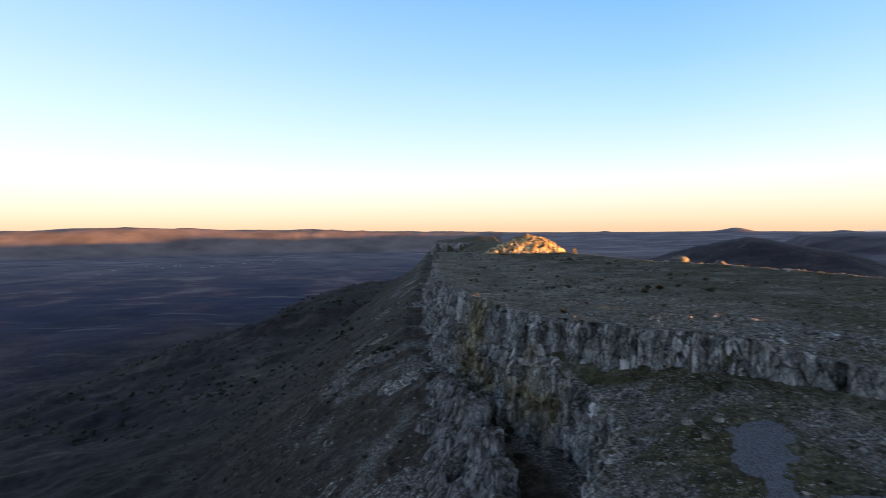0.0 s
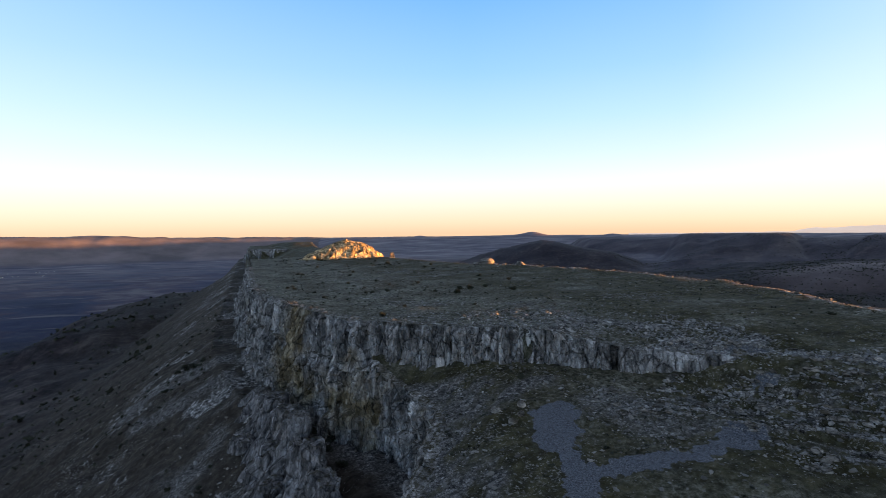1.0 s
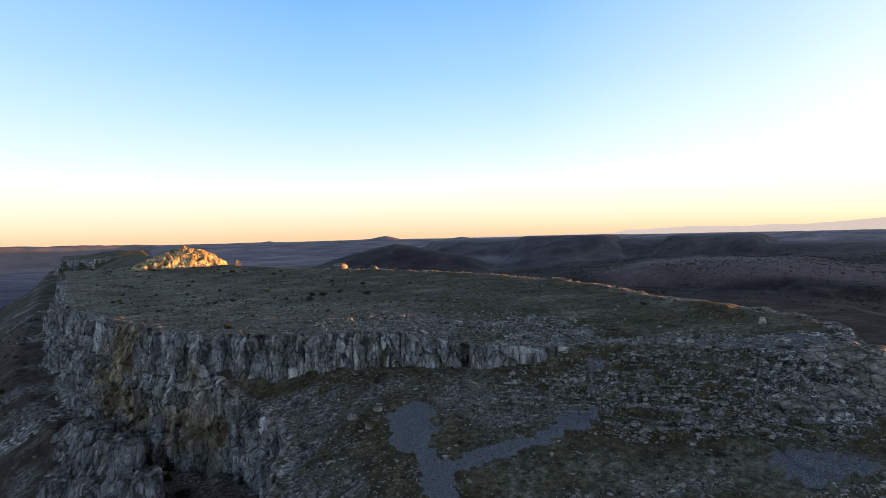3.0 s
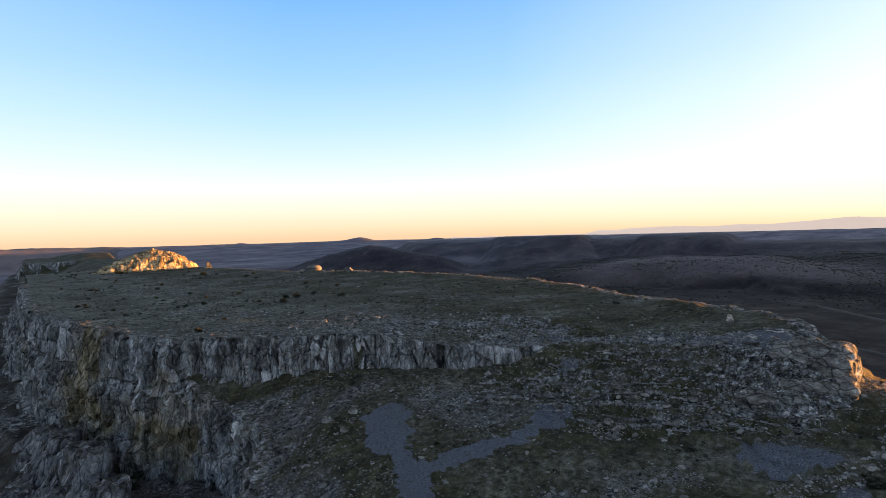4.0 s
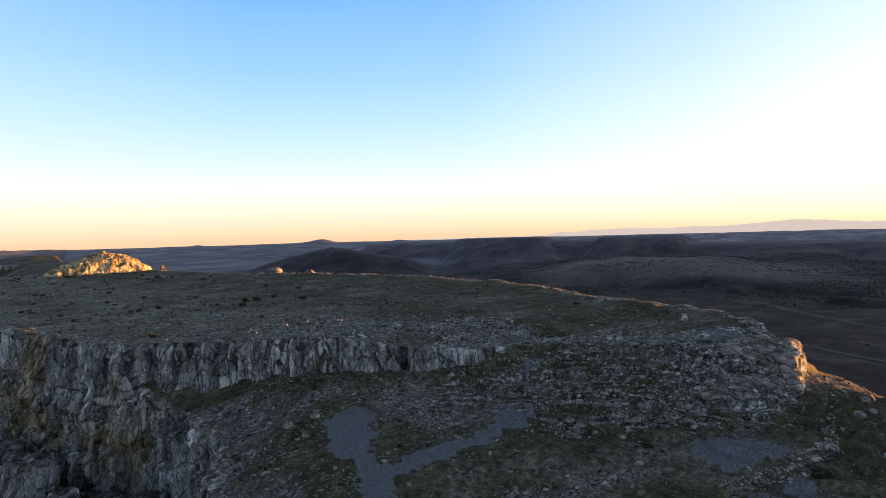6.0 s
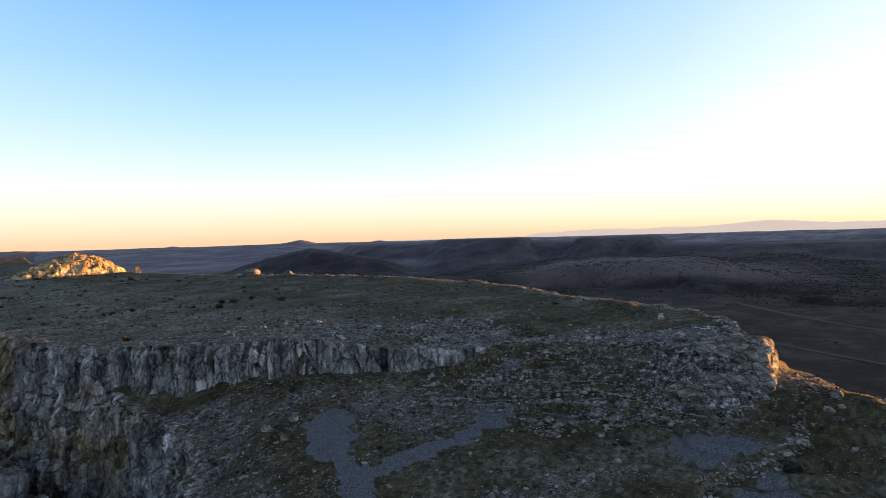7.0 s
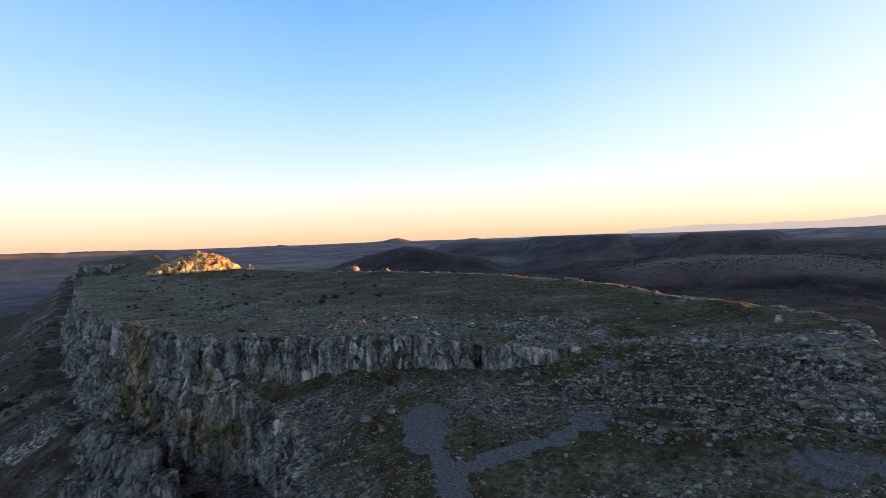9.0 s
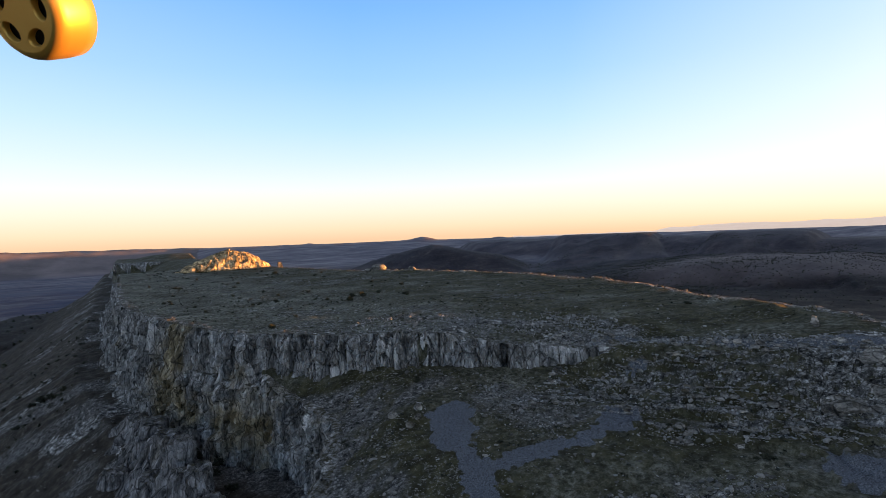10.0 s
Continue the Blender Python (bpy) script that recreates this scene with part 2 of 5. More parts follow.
def outer_height(x, y, u, east):
    """The flanks below the cliffs and the country beyond, u metres out from the foot of the mountain."""
    r = np.hypot(x, y)
    rough = 1.0 * fbm(x / 14, y / 14, 5, 31) + 3.0 * fbm(x / 60, y / 60, 4, 33) * step(10, 80, u)
    # west
    floor_z = -22.0 + 4.0 * step(118, 175, y) - 2.0 * step(500, 900, y)
    flank = floor_z - (0.62 + 0.5 * step(580, 740, y)) * np.maximum(u - 9, 0) - 0.04 * u + rough + 2.6 * ridged(x / 60 + y / 90, y / 17, 4, 35) * step(8, 50, u) + 0.7 * fbm(x / 5, y / 4, 3, 36)
    u = np.maximum(u + 55 * fbm(x / 140, y / 140, 4, 34) * step(60, 120, u), 0)
    # below the flank a long stony apron runs out to the plain, with a scrubby shelf on it
    apron = -64 - 0.25 * np.maximum(u - 75, 0) - 0.13 * np.clip(y - 690, 0, 800) + 6 * fbm(x / 90, y / 90, 5, 37)
    shelf = step(360, 470, y + 0.25 * x + 40 * fbm(x / 60, y / 60, 3, 38)) * step(740, 620, y) * step(250, 110, u)
    bench = apron + 20 * shelf + 2.2 * ridged(x / 38, y / 30, 4, 49) + 0.9 * fbm(x / 9, y / 9, 3, 50)
    plain_w = -150 + 8 * fbm(x / 420, y / 420, 5, 39) + 3 * fbm(x / 90, y / 90, 3, 40)
    az = np.degrees(np.arctan2(x, y))
    range_w = step(3750, 4680, r) * (150 + 50 * np.exp(-((az + 29) / 11) ** 2) + 22 * np.exp(-((az + 14) / 7) ** 2)
                                     + 6 * fbm(az / 4.0, r / 900, 4, 41)) * (0.94 + 0.07 * ridged(az / 5 + r / 900, r / 520, 3, 43))
    west = np.maximum(np.maximum(flank, bench), plain_w + range_w)
    # east
    flank_e = np.where(y < 34, -13.5, -8) - 1.7 * np.minimum(u, 22) - 0.80 * np.maximum(u - 22, 0) + rough
    eastern = np.maximum(flank_e, east_country(x, y)[0])
    for deg, rk, hk, wk in ((16.66, 4650, 13, 45), (28.6, 4550, 24, 95), (27.4, 4560, 10, 200), (36.5, 4600, 10, 60), (14.6, 4650, 6, 120)):
        kx, ky = rk * math.sin(math.radians(deg)), rk * math.cos(math.radians(deg))
        eastern = eastern + hk * np.exp(-((x - kx) ** 2 + (y - ky) ** 2) / wk ** 2)
    mix = step(-250, 350, east + 0.0 * x)
    return west * (1 - mix) + eastern * mix


def ground_height(x, y):
    """Height of the ground over the plan, with the share of each kind of ground."""
    din = inside_distance(x, y, UPPER)
    dlow = inside_distance(x, y, LOWER)
    z_top = plateau_height(x, y, din)
    z_terrace = terrace_height(x, y, np.maximum(-din, 0))
    # the ledge between the two cliffs on the west side, the shelf east of the rim
    z_terrace = np.where(x > 88 + 0.15 * np.maximum(y - 30, 0), np.minimum(z_terrace, -4.0 - 0.5 * np.maximum(-din - 3, 0)), z_terrace)
    z_terrace = np.where((x < 20) & (y > 96), -8.5 + 0.3 * fbm(x / 5, y / 5, 3, 25), z_terrace)
    z_terrace = z_terrace - 2.8 * step(13, 0, dlow) * step(99, 90, y) * (x < 45)
    east = np.where(y > 60, (x - 55) * 12, (x - 62) * 12 + np.minimum(y, 0) * 3)
    east = np.where(y > 900, (x - 55 - 0.12 * (y - 900)) * 2.0, east)
    z_out = outer_height(x, y, np.maximum(-dlow, 0), east)
    z = np.where(dlow > 1.3, z_terrace, z_out)
    z = np.where(din > 1.3, z_top, z)
    kind_top = (din > 1.3)
    kind_terrace = (dlow > 1.3) & ~kind_top
    return z, din, dlow, kind_top, kind_terrace, east

# ---- materials ----


def material(name):
    m = bpy.data.materials.new(name)
    m.use_nodes = True
    nt = m.node_tree
    bsdf = nt.nodes["Principled BSDF"]
    return m, nt, bsdf


def nd(nt, kind, **inputs):
    n = nt.nodes.new(kind)
    for key, value in inputs.items():
        n.inputs[key.replace("_", " ")].default_value = value
    return n


def noise_node(nt, scale, detail=6.0, rough=0.6, vec=None, stretch=None):
    n = nd(nt, "ShaderNodeTexNoise", Scale=scale, Detail=detail, Roughness=rough)
    if vec is None:
        vec = nt.nodes.new("ShaderNodeNewGeometry").outputs["Position"]
    if stretch:
        mp = nt.nodes.new("ShaderNodeMapping")
        mp.inputs["Scale"].default_value = stretch
        nt.links.new(vec, mp.inputs["Vector"])
        vec = mp.outputs[0]
    nt.links.new(vec, n.inputs["Vector"])
    return n.outputs["Fac"]


def ramp(nt, fac, stops):
    r = nt.nodes.new("ShaderNodeValToRGB")
    el = r.color_ramp.elements
    while len(el) < len(stops):
        el.new(0.5)
    for e, (pos, col) in zip(el, stops):
        e.position = pos
        e.color = (*col, 1) if len(col) == 3 else col
    nt.links.new(fac, r.inputs[0])
    return r.outputs[0]


def grey(a, b):
    return [(a, (0, 0, 0)), (b, (1, 1, 1))]


def mix(nt, fac, a, b, mode="MIX"):
    m = nt.nodes.new("ShaderNodeMix")
    m.data_type, m.blend_type = "RGBA", mode
    for sock, val in ((m.inputs[0], fac), (m.inputs[6], a), (m.inputs[7], b)):
        if isinstance(val, (int, float)):
            sock.default_value = val
        elif isinstance(val, tuple):
            sock.default_value = (*val, 1)
        else:
            nt.links.new(val, sock)
    return m.outputs[2]


def maths(nt, op, a, b=0.0):
    m = nt.nodes.new("ShaderNodeMath")
    m.operation = op
    for sock, val in zip(m.inputs, (a, b)):
        if isinstance(val, (int, float)):
            sock.default_value = val
        else:
            nt.links.new(val, sock)
    return m.outputs[0]


def bump(nt, bsdf, height, distance, strength=1.0):
    b = nd(nt, "ShaderNodeBump", Strength=strength, Distance=distance)
    nt.links.new(height, b.inputs["Height"])
    nt.links.new(b.outputs[0], bsdf.inputs["Normal"])


def attribute(nt, name):
    a = nt.nodes.new("ShaderNodeAttribute")
    a.attribute_name = name
    return a.outputs["Fac"]


def cells(nt, scale, stretch=(1, 1, 1), wobble=0.35):
    """Broken rock: a random value for each piece, and the nearness to the joint (0 in the crack)."""
    pos = nt.nodes.new("ShaderNodeNewGeometry").outputs["Position"]
    n = nd(nt, "ShaderNodeTexNoise", Scale=scale * 1.3, Detail=3.0, Roughness=0.6)
    nt.links.new(pos, n.inputs["Vector"])
    shift = nt.nodes.new("ShaderNodeVectorMath")
    shift.operation = "MULTIPLY_ADD"
    nt.links.new(n.outputs["Color"], shift.inputs[0])
    shift.inputs[1].default_value = (wobble / scale,) * 3
    nt.links.new(pos, shift.inputs[2])
    mp = nt.nodes.new("ShaderNodeMapping")
    mp.inputs["Scale"].default_value = stretch
    nt.links.new(shift.outputs[0], mp.inputs["Vector"])
    out = []
    for feature in ("F1", "DISTANCE_TO_EDGE"):
        v = nt.nodes.new("ShaderNodeTexVoronoi")
        v.feature = feature
        v.inputs["Scale"].default_value = scale
        nt.links.new(mp.outputs[0], v.inputs["Vector"])
        out.append(v.outputs["Color"] if feature == "F1" else v.outputs["Distance"])
    sep = nt.nodes.new("ShaderNodeSeparateColor")
    nt.links.new(out[0], sep.inputs[0])
    return sep.outputs[0], out[1]


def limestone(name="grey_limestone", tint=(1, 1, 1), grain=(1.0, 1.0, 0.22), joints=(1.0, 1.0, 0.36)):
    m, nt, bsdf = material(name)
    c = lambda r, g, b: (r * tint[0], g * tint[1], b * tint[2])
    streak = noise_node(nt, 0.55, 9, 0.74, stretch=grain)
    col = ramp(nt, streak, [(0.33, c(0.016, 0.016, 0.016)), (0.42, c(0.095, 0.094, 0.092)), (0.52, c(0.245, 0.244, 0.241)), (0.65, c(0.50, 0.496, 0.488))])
    ochre = noise_node(nt, 0.11, 4, 0.55)
    och = maths(nt, "ADD", maths(nt, "MULTIPLY", attribute(nt, "ochre"), 0.30), ochre)
    col = mix(nt, ramp(nt, och, [(0.60, (0, 0, 0)), (0.80, (0.8, 0.8, 0.8))]), col, ramp(nt, streak, [(0.3, c(0.06, 0.045, 0.018)), (0.5, c(0.16, 0.125, 0.06)), (0.7, c(0.34, 0.28, 0.17))]))
    fine = noise_node(nt, 3.2, 8, 0.7)
    col = mix(nt, ramp(nt, fine, [(0.34, (0.6, 0.6, 0.6)), (0.46, (0, 0, 0))]), col, c(0.06, 0.058, 0.055))
    lichen = noise_node(nt, 1.3, 6, 0.65)
    col = mix(nt, ramp(nt, lichen, grey(0.60, 0.72)), col, c(0.31, 0.31, 0.30))
    # joints: each block a little lighter or darker, thin dark cracks between them
    for scale, dark in ((0.42, 0.22), (1.15, 0.5)):
        own, gap = cells(nt, scale, joints)
        col = mix(nt, 1.0, col, ramp(nt, own, [(0.0, (0.76, 0.76, 0.76)), (1.0, (1.42, 1.42, 1.42))]), "MULTIPLY")
        col = mix(nt, 1.0, col, ramp(nt, gap, [(0.0, (dark, dark, dark)), (0.055, (1, 1, 1))]), "MULTIPLY")
    # turf and moss on flat shelves of the rock
    geo = nt.nodes.new("ShaderNodeNewGeometry")
    sep = nt.nodes.new("ShaderNodeSeparateXYZ")
    nt.links.new(geo.outputs["Normal"], sep.inputs[0])
    turf = maths(nt, "ADD", sep.outputs[2], maths(nt, "MULTIPLY", noise_node(nt, 1.6, 8, 0.75), 1.7))
    mossy = ramp(nt, noise_node(nt, 2.6, 7, 0.75), [(0.34, (0.016, 0.014, 0.008)), (0.55, (0.056, 0.050, 0.027)), (0.70, (0.15, 0.145, 0.12))])
    col = mix(nt, ramp(nt, maths(nt, "MULTIPLY", turf, 0.5), grey(0.86, 0.97)), col, mossy)
    nt.links.new(col, bsdf.inputs["Base Color"])
    bsdf.inputs["Roughness"].default_value = 0.93
    bsdf.inputs["Specular IOR Level"].default_value = 0.2
    h = maths(nt, "ADD", maths(nt, "MULTIPLY", noise_node(nt, 1.4, 9, 0.68, stretch=(1, 1, 0.5)), 1.0), maths(nt, "MULTIPLY", fine, 0.35))
    bump(nt, bsdf, h, 0.32, 0.75)
    return m


def turf_ground():
    """Thin turf with bare limestone, scree, gravel and haze-tinted far country, by the share of each in the mesh."""
    m, nt, bsdf = material("thin_turf_and_rock")
    big = noise_node(nt, 0.05, 6, 0.6)
    mid = noise_node(nt, 0.45, 8, 0.66)
    fine = noise_node(nt, 3.5, 6, 0.7)
    grass = ramp(nt, mid, [(0.32, (0.011, 0.0105, 0.005)), (0.45, (0.030, 0.028, 0.012)), (0.57, (0.054, 0.050, 0.022)), (0.70, (0.108, 0.098, 0.054))])
    dry = ramp(nt, noise_node(nt, 1.1, 9, 0.8), [(0.40, (0.030, 0.030, 0.021)), (0.50, (0.104, 0.103, 0.080)), (0.60, (0.25, 0.248, 0.212))])
    dry = mix(nt, 1.0, dry, ramp(nt, noise_node(nt, 0.085, 7, 0.62), [(0.36, (0.55, 0.54, 0.50)), (0.5, (0.95, 0.95, 0.94)), (0.62, (1.45, 1.46, 1.48))]), "MULTIPLY")
    green = mix(nt, ramp(nt, big, grey(0.33, 0.56)), dry, grass)
    col = mix(nt, attribute(nt, "lush"), dry, green)
    soil = ramp(nt, mid, [(0.3, (0.011, 0.009, 0.008)), (0.5, (0.036, 0.030, 0.025)), (0.7, (0.085, 0.074, 0.062))])
    col = mix(nt, attribute(nt, "soil"), col, soil)
    # small bare stones showing through the turf
    chip = noise_node(nt, 1.9, 7, 0.78)
    col = mix(nt, ramp(nt, maths(nt, "ADD", chip, maths(nt, "MULTIPLY", maths(nt, "SUBTRACT", big, 0.5), 0.5)), [(0.61, (0, 0, 0)), (0.66, (0.85, 0.85, 0.85))]), col, (0.27, 0.265, 0.25))
    rockc = ramp(nt, noise_node(nt, 0.8, 9, 0.82), [(0.40, (0.010, 0.009, 0.008)), (0.47, (0.080, 0.080, 0.078)), (0.53, (0.24, 0.24, 0.237)), (0.60, (0.55, 0.548, 0.535))])
    own, gap = cells(nt, 1.0)
    own2, gap2 = cells(nt, 2.6)
    rockc = mix(nt, 1.0, rockc, ramp(nt, own, [(0.0, (0.55, 0.55, 0.55)), (1.0, (1.45, 1.45, 1.45))]), "MULTIPLY")
    rockc = mix(nt, 1.0, rockc, ramp(nt, gap, [(0.0, (0.20, 0.19, 0.17)), (0.09, (1, 1, 1))]), "MULTIPLY")
    rm = maths(nt, "ADD", attribute(nt, "rock"), maths(nt, "MULTIPLY", maths(nt, "SUBTRACT", noise_node(nt, 0.6, 9, 0.82), 0.5), 2.1))
    col = mix(nt, ramp(nt, rm, grey(0.48, 0.58)), col, rockc)
    screec = ramp(nt, noise_node(nt, 1.3, 9, 0.82), [(0.40, (0.034, 0.034, 0.034)), (0.5, (0.118, 0.117, 0.115)), (0.60, (0.29, 0.29, 0.285))])
    screec = mix(nt, 1.0, screec, ramp(nt, own2, [(0.0, (0.50, 0.50, 0.50)), (1.0, (1.50, 1.50, 1.50))]), "MULTIPLY")
    screec = mix(nt, 1.0, screec, ramp(nt, gap2, [(0.0, (0.35, 0.34, 0.32)), (0.12, (1, 1, 1))]), "MULTIPLY")
    sm = maths(nt, "ADD", attribute(nt, "scree"), maths(nt, "MULTIPLY", maths(nt, "SUBTRACT", noise_node(nt, 0.22, 7, 0.65), 0.5), 1.1))
    col = mix(nt, ramp(nt, sm, grey(0.36, 0.80)), col, screec)
    gravelc = ramp(nt, noise_node(nt, 6.0, 6, 0.8), [(0.36, (0.033, 0.037, 0.045)), (0.5, (0.118, 0.130, 0.154)), (0.64, (0.26, 0.275, 0.31))])
    gm = maths(nt, "ADD", attribute(nt, "gravel"), maths(nt, "MULTIPLY", maths(nt, "SUBTRACT", chip, 0.5), 1.6))
    col = mix(nt, ramp(nt, gm, grey(0.40, 0.62)), col, gravelc)
    # open country: heath, fields and bare soil, with distance haze mixed into their colours
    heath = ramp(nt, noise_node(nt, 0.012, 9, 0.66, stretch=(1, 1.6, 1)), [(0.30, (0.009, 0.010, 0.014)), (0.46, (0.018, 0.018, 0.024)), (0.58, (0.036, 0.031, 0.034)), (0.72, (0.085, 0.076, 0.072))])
    hazy_fields = ramp(nt, noise_node(nt, 0.0045, 9, 0.64, stretch=(1.0, 0.8, 1)), [(0.34, (0.007, 0.018, 0.064)), (0.46, (0.020, 0.034, 0.100)), (0.54, (0.060, 0.046, 0.085)), (0.66, (0.20, 0.18, 0.20))])
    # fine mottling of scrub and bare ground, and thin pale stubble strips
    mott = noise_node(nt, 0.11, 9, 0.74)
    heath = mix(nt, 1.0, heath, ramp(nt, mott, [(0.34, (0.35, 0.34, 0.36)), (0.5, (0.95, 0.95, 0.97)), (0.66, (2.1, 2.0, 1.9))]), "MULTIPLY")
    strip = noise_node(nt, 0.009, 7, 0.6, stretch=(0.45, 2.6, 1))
    hazy_fields = mix(nt, ramp(nt, strip, [(0.61, (0, 0, 0)), (0.66, (0.8, 0.8, 0.8))]), hazy_fields, (0.20, 0.19, 0.21))
    far = mix(nt, attribute(nt, "hazy_fields"), heath, hazy_fields)
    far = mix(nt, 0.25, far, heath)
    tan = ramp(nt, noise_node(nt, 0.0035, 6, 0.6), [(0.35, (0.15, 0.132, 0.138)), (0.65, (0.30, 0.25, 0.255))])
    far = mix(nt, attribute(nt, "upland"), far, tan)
    # pale bluish land towards the horizon, its haze painted into the colour
    hazy_farmland = ramp(nt, noise_node(nt, 0.006, 8, 0.65, stretch=(0.7, 1.6, 1)), [(0.35, (0.095, 0.090, 0.122)), (0.5, (0.18, 0.168, 0.205)), (0.68, (0.30, 0.28, 0.30))])
    far = mix(nt, attribute(nt, "hazy_farmland"), far, hazy_farmland)
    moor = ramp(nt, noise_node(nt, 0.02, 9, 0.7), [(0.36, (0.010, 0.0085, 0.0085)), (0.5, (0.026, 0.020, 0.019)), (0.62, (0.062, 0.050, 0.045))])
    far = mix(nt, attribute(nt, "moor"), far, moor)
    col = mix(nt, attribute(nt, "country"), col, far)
    nt.links.new(col, bsdf.inputs["Base Color"])
    bsdf.inputs["Roughness"].default_value = 0.95
    bsdf.inputs["Specular IOR Level"].default_value = 0.15
    h = maths(nt, "ADD", maths(nt, "MULTIPLY", noise_node(nt, 1.2, 9, 0.7), 0.8), maths(nt, "MULTIPLY", fine, 0.3))
    bump(nt, bsdf, h, 0.35, 0.8)
    return m


def leafy(name, dark, light):
    m, nt, bsdf = material(name)
    info = nt.nodes.new("ShaderNodeObjectInfo")
    geo = nt.nodes.new("ShaderNodeNewGeometry")
    f = maths(nt, "ADD", maths(nt, "MULTIPLY", geo.outputs["Random Per Island"], 0.7), maths(nt, "MULTIPLY", info.outputs["Random"], 0.3))
    nt.links.new(ramp(nt, f, [(0.0, dark), (1.0, light)]), bsdf.inputs["Base Color"])
    bsdf.inputs["Roughness"].default_value = 0.8
    return m


def plain_rough(name, dark, light, scale, rough=0.9):
    m, nt, bsdf = material(name)
    n = noise_node(nt, scale, 7, 0.65)
    nt.links.new(ramp(nt, n, [(0.3, dark), (0.7, light)]), bsdf.inputs["Base Color"])
    bsdf.inputs["Roughness"].default_value = rough
    bump(nt, bsdf, n, 0.08, 0.6)
    return m


def stone_chips(name, dark, light):
    m, nt, bsdf = material(name)
    geo = nt.nodes.new("ShaderNodeNewGeometry")
    f = maths(nt, "ADD", maths(nt, "MULTIPLY", geo.outputs["Random Per Island"], 0.55), maths(nt, "MULTIPLY", noise_node(nt, 2.4, 7, 0.7), 0.5))
    mid = tuple(0.7 * a + 0.3 * b for a, b in zip(dark, light))
    nt.links.new(ramp(nt, f, [(0.2, dark), (0.62, mid), (0.95, light)]), bsdf.inputs["Base Color"])
    bsdf.inputs["Roughness"].default_value = 0.92
    bump(nt, bsdf, noise_node(nt, 5, 6, 0.7), 0.12, 0.7)
    return m


M_GROUND = turf_ground()
M_CLIFF = limestone()
M_PALE = limestone("pale_limestone", (0.86, 0.83, 0.78), (0.5, 0.5, 1.2), (0.8, 0.8, 1.3))
# the same limestone tinted darker: the gorge's shade is put into its colour
M_CRAG = limestone("gorge_shade_limestone", (0.56, 0.56, 0.58))
# brightened and yellowed, so that part of the knoll's sunlight is in the colour
M_KNOLL = limestone("sun_tinted_limestone", (1.75, 1.36, 0.80), joints=(0.5, 0.5, 0.5))
M_CHIPS = stone_chips("limestone_rubble", (0.05, 0.049, 0.045), (0.43, 0.422, 0.40))
M_BLOCKS = stone_chips("pale_broken_limestone", (0.095, 0.094, 0.092), (0.53, 0.525, 0.513))
M_GRAVEL = stone_chips("blue_grey_gravel", (0.020, 0.022, 0.026), (0.28, 0.295, 0.33))
M_LEAF = leafy("dark_juniper_leaf", (0.010, 0.013, 0.008), (0.040, 0.044, 0.022))
M_BARK = plain_rough("juniper_bark", (0.05, 0.04, 0.03), (0.12, 0.10, 0.08), 8)

# ---- mesh helpers ----


def grid_mesh(name, P, closed=False):
    """A sheet of quads through an array of points, rows x columns x 3."""
    rows, cols = P.shape[:2]
    idx = np.arange(rows * cols).reshape(rows, cols)
    if closed:
        idx = np.concatenate([idx, idx[:, :1]], axis=1)
    quads = np.stack([idx[:-1, :-1], idx[:-1, 1:], idx[1:, 1:], idx[1:, :-1]], axis=-1).reshape(-1, 4)
    me = bpy.data.meshes.new(name)
    me.vertices.add(rows * cols)
    me.vertices.foreach_set("co", P.reshape(-1).astype(np.float32))
    me.loops.add(quads.size)
    me.loops.foreach_set("vertex_index", quads.reshape(-1).astype(np.int32))
    me.polygons.add(len(quads))
    me.polygons.foreach_set("loop_start", np.arange(0, quads.size, 4, dtype=np.int32))
    me.update(calc_edges=True)
    me.validate()
    return me


def point_attribute(me, name, values):
    a = me.attributes.new(name, "FLOAT", "POINT")
    a.data.foreach_set("value", np.clip(values, 0, 1).astype(np.float32).reshape(-1))


def shade(me, smooth=True):
    me.polygons.foreach_set("use_smooth", np.full(len(me.polygons), smooth))


# ---- the ground: one sheet from the mountain to the horizon ----
GRAVEL_PATCH = np.array([(35.5, 66), (38.4, 67), (41.3, 68), (41.4, 64.7), (40.6, 62.2), (38.5, 58.7), (36.3, 55.9), (35.6, 52.4), (34.5, 49.5), (32, 44), (28, 44),
                         (30.3, 48.5), (32.2, 52.5), (33.2, 56), (32, 57.8), (33.3, 61)], float)
GRAVEL_YARD = np.array([(59.7, 26.2), (62.4, 29.5), (66, 27.2), (69.1, 24.6), (67.2, 20.6), (64.0, 21.6), (60.7, 23.2)], float)
LOWER_YARD = np.array([(57.9, 20.6), (61, 19.6), (64.8, 17.6), (60.5, 14.6), (53, 14), (49, 18), (53.1, 19.6)], float)
GRAVEL_PATHS = [[(34.6, 50.8), (38, 51), (42.2, 49.9), (45.7, 49.7), (49.5, 48.6), (53.4, 49.4), (56, 49.2)], [(53.5, 48.5), (56.5, 49.8)],
                [(63.5, 70.5), (68.3, 68), (73.3, 59.8), (77.3, 51.8), (80.2, 44.5), (83, 38.5), (85.5, 33)], [(66.4, 57), (67.6, 56)]]
PATH_WIDTHS = [1.2, 2.3, 2.4, 1.1]


def line_distance(x, y, line):
    best = np.full(x.shape, 1e18)
    for (ax, ay), (bx, by) in zip(line[:-1], line[1:]):
        dx, dy = bx - ax, by - ay
        t = np.clip(((x - ax) * dx + (y - ay) * dy) / (dx * dx + dy * dy), 0, 1)
        best = np.minimum(best, (x - ax - t * dx) ** 2 + (y - ay - t * dy) ** 2)
    return np.sqrt(best)


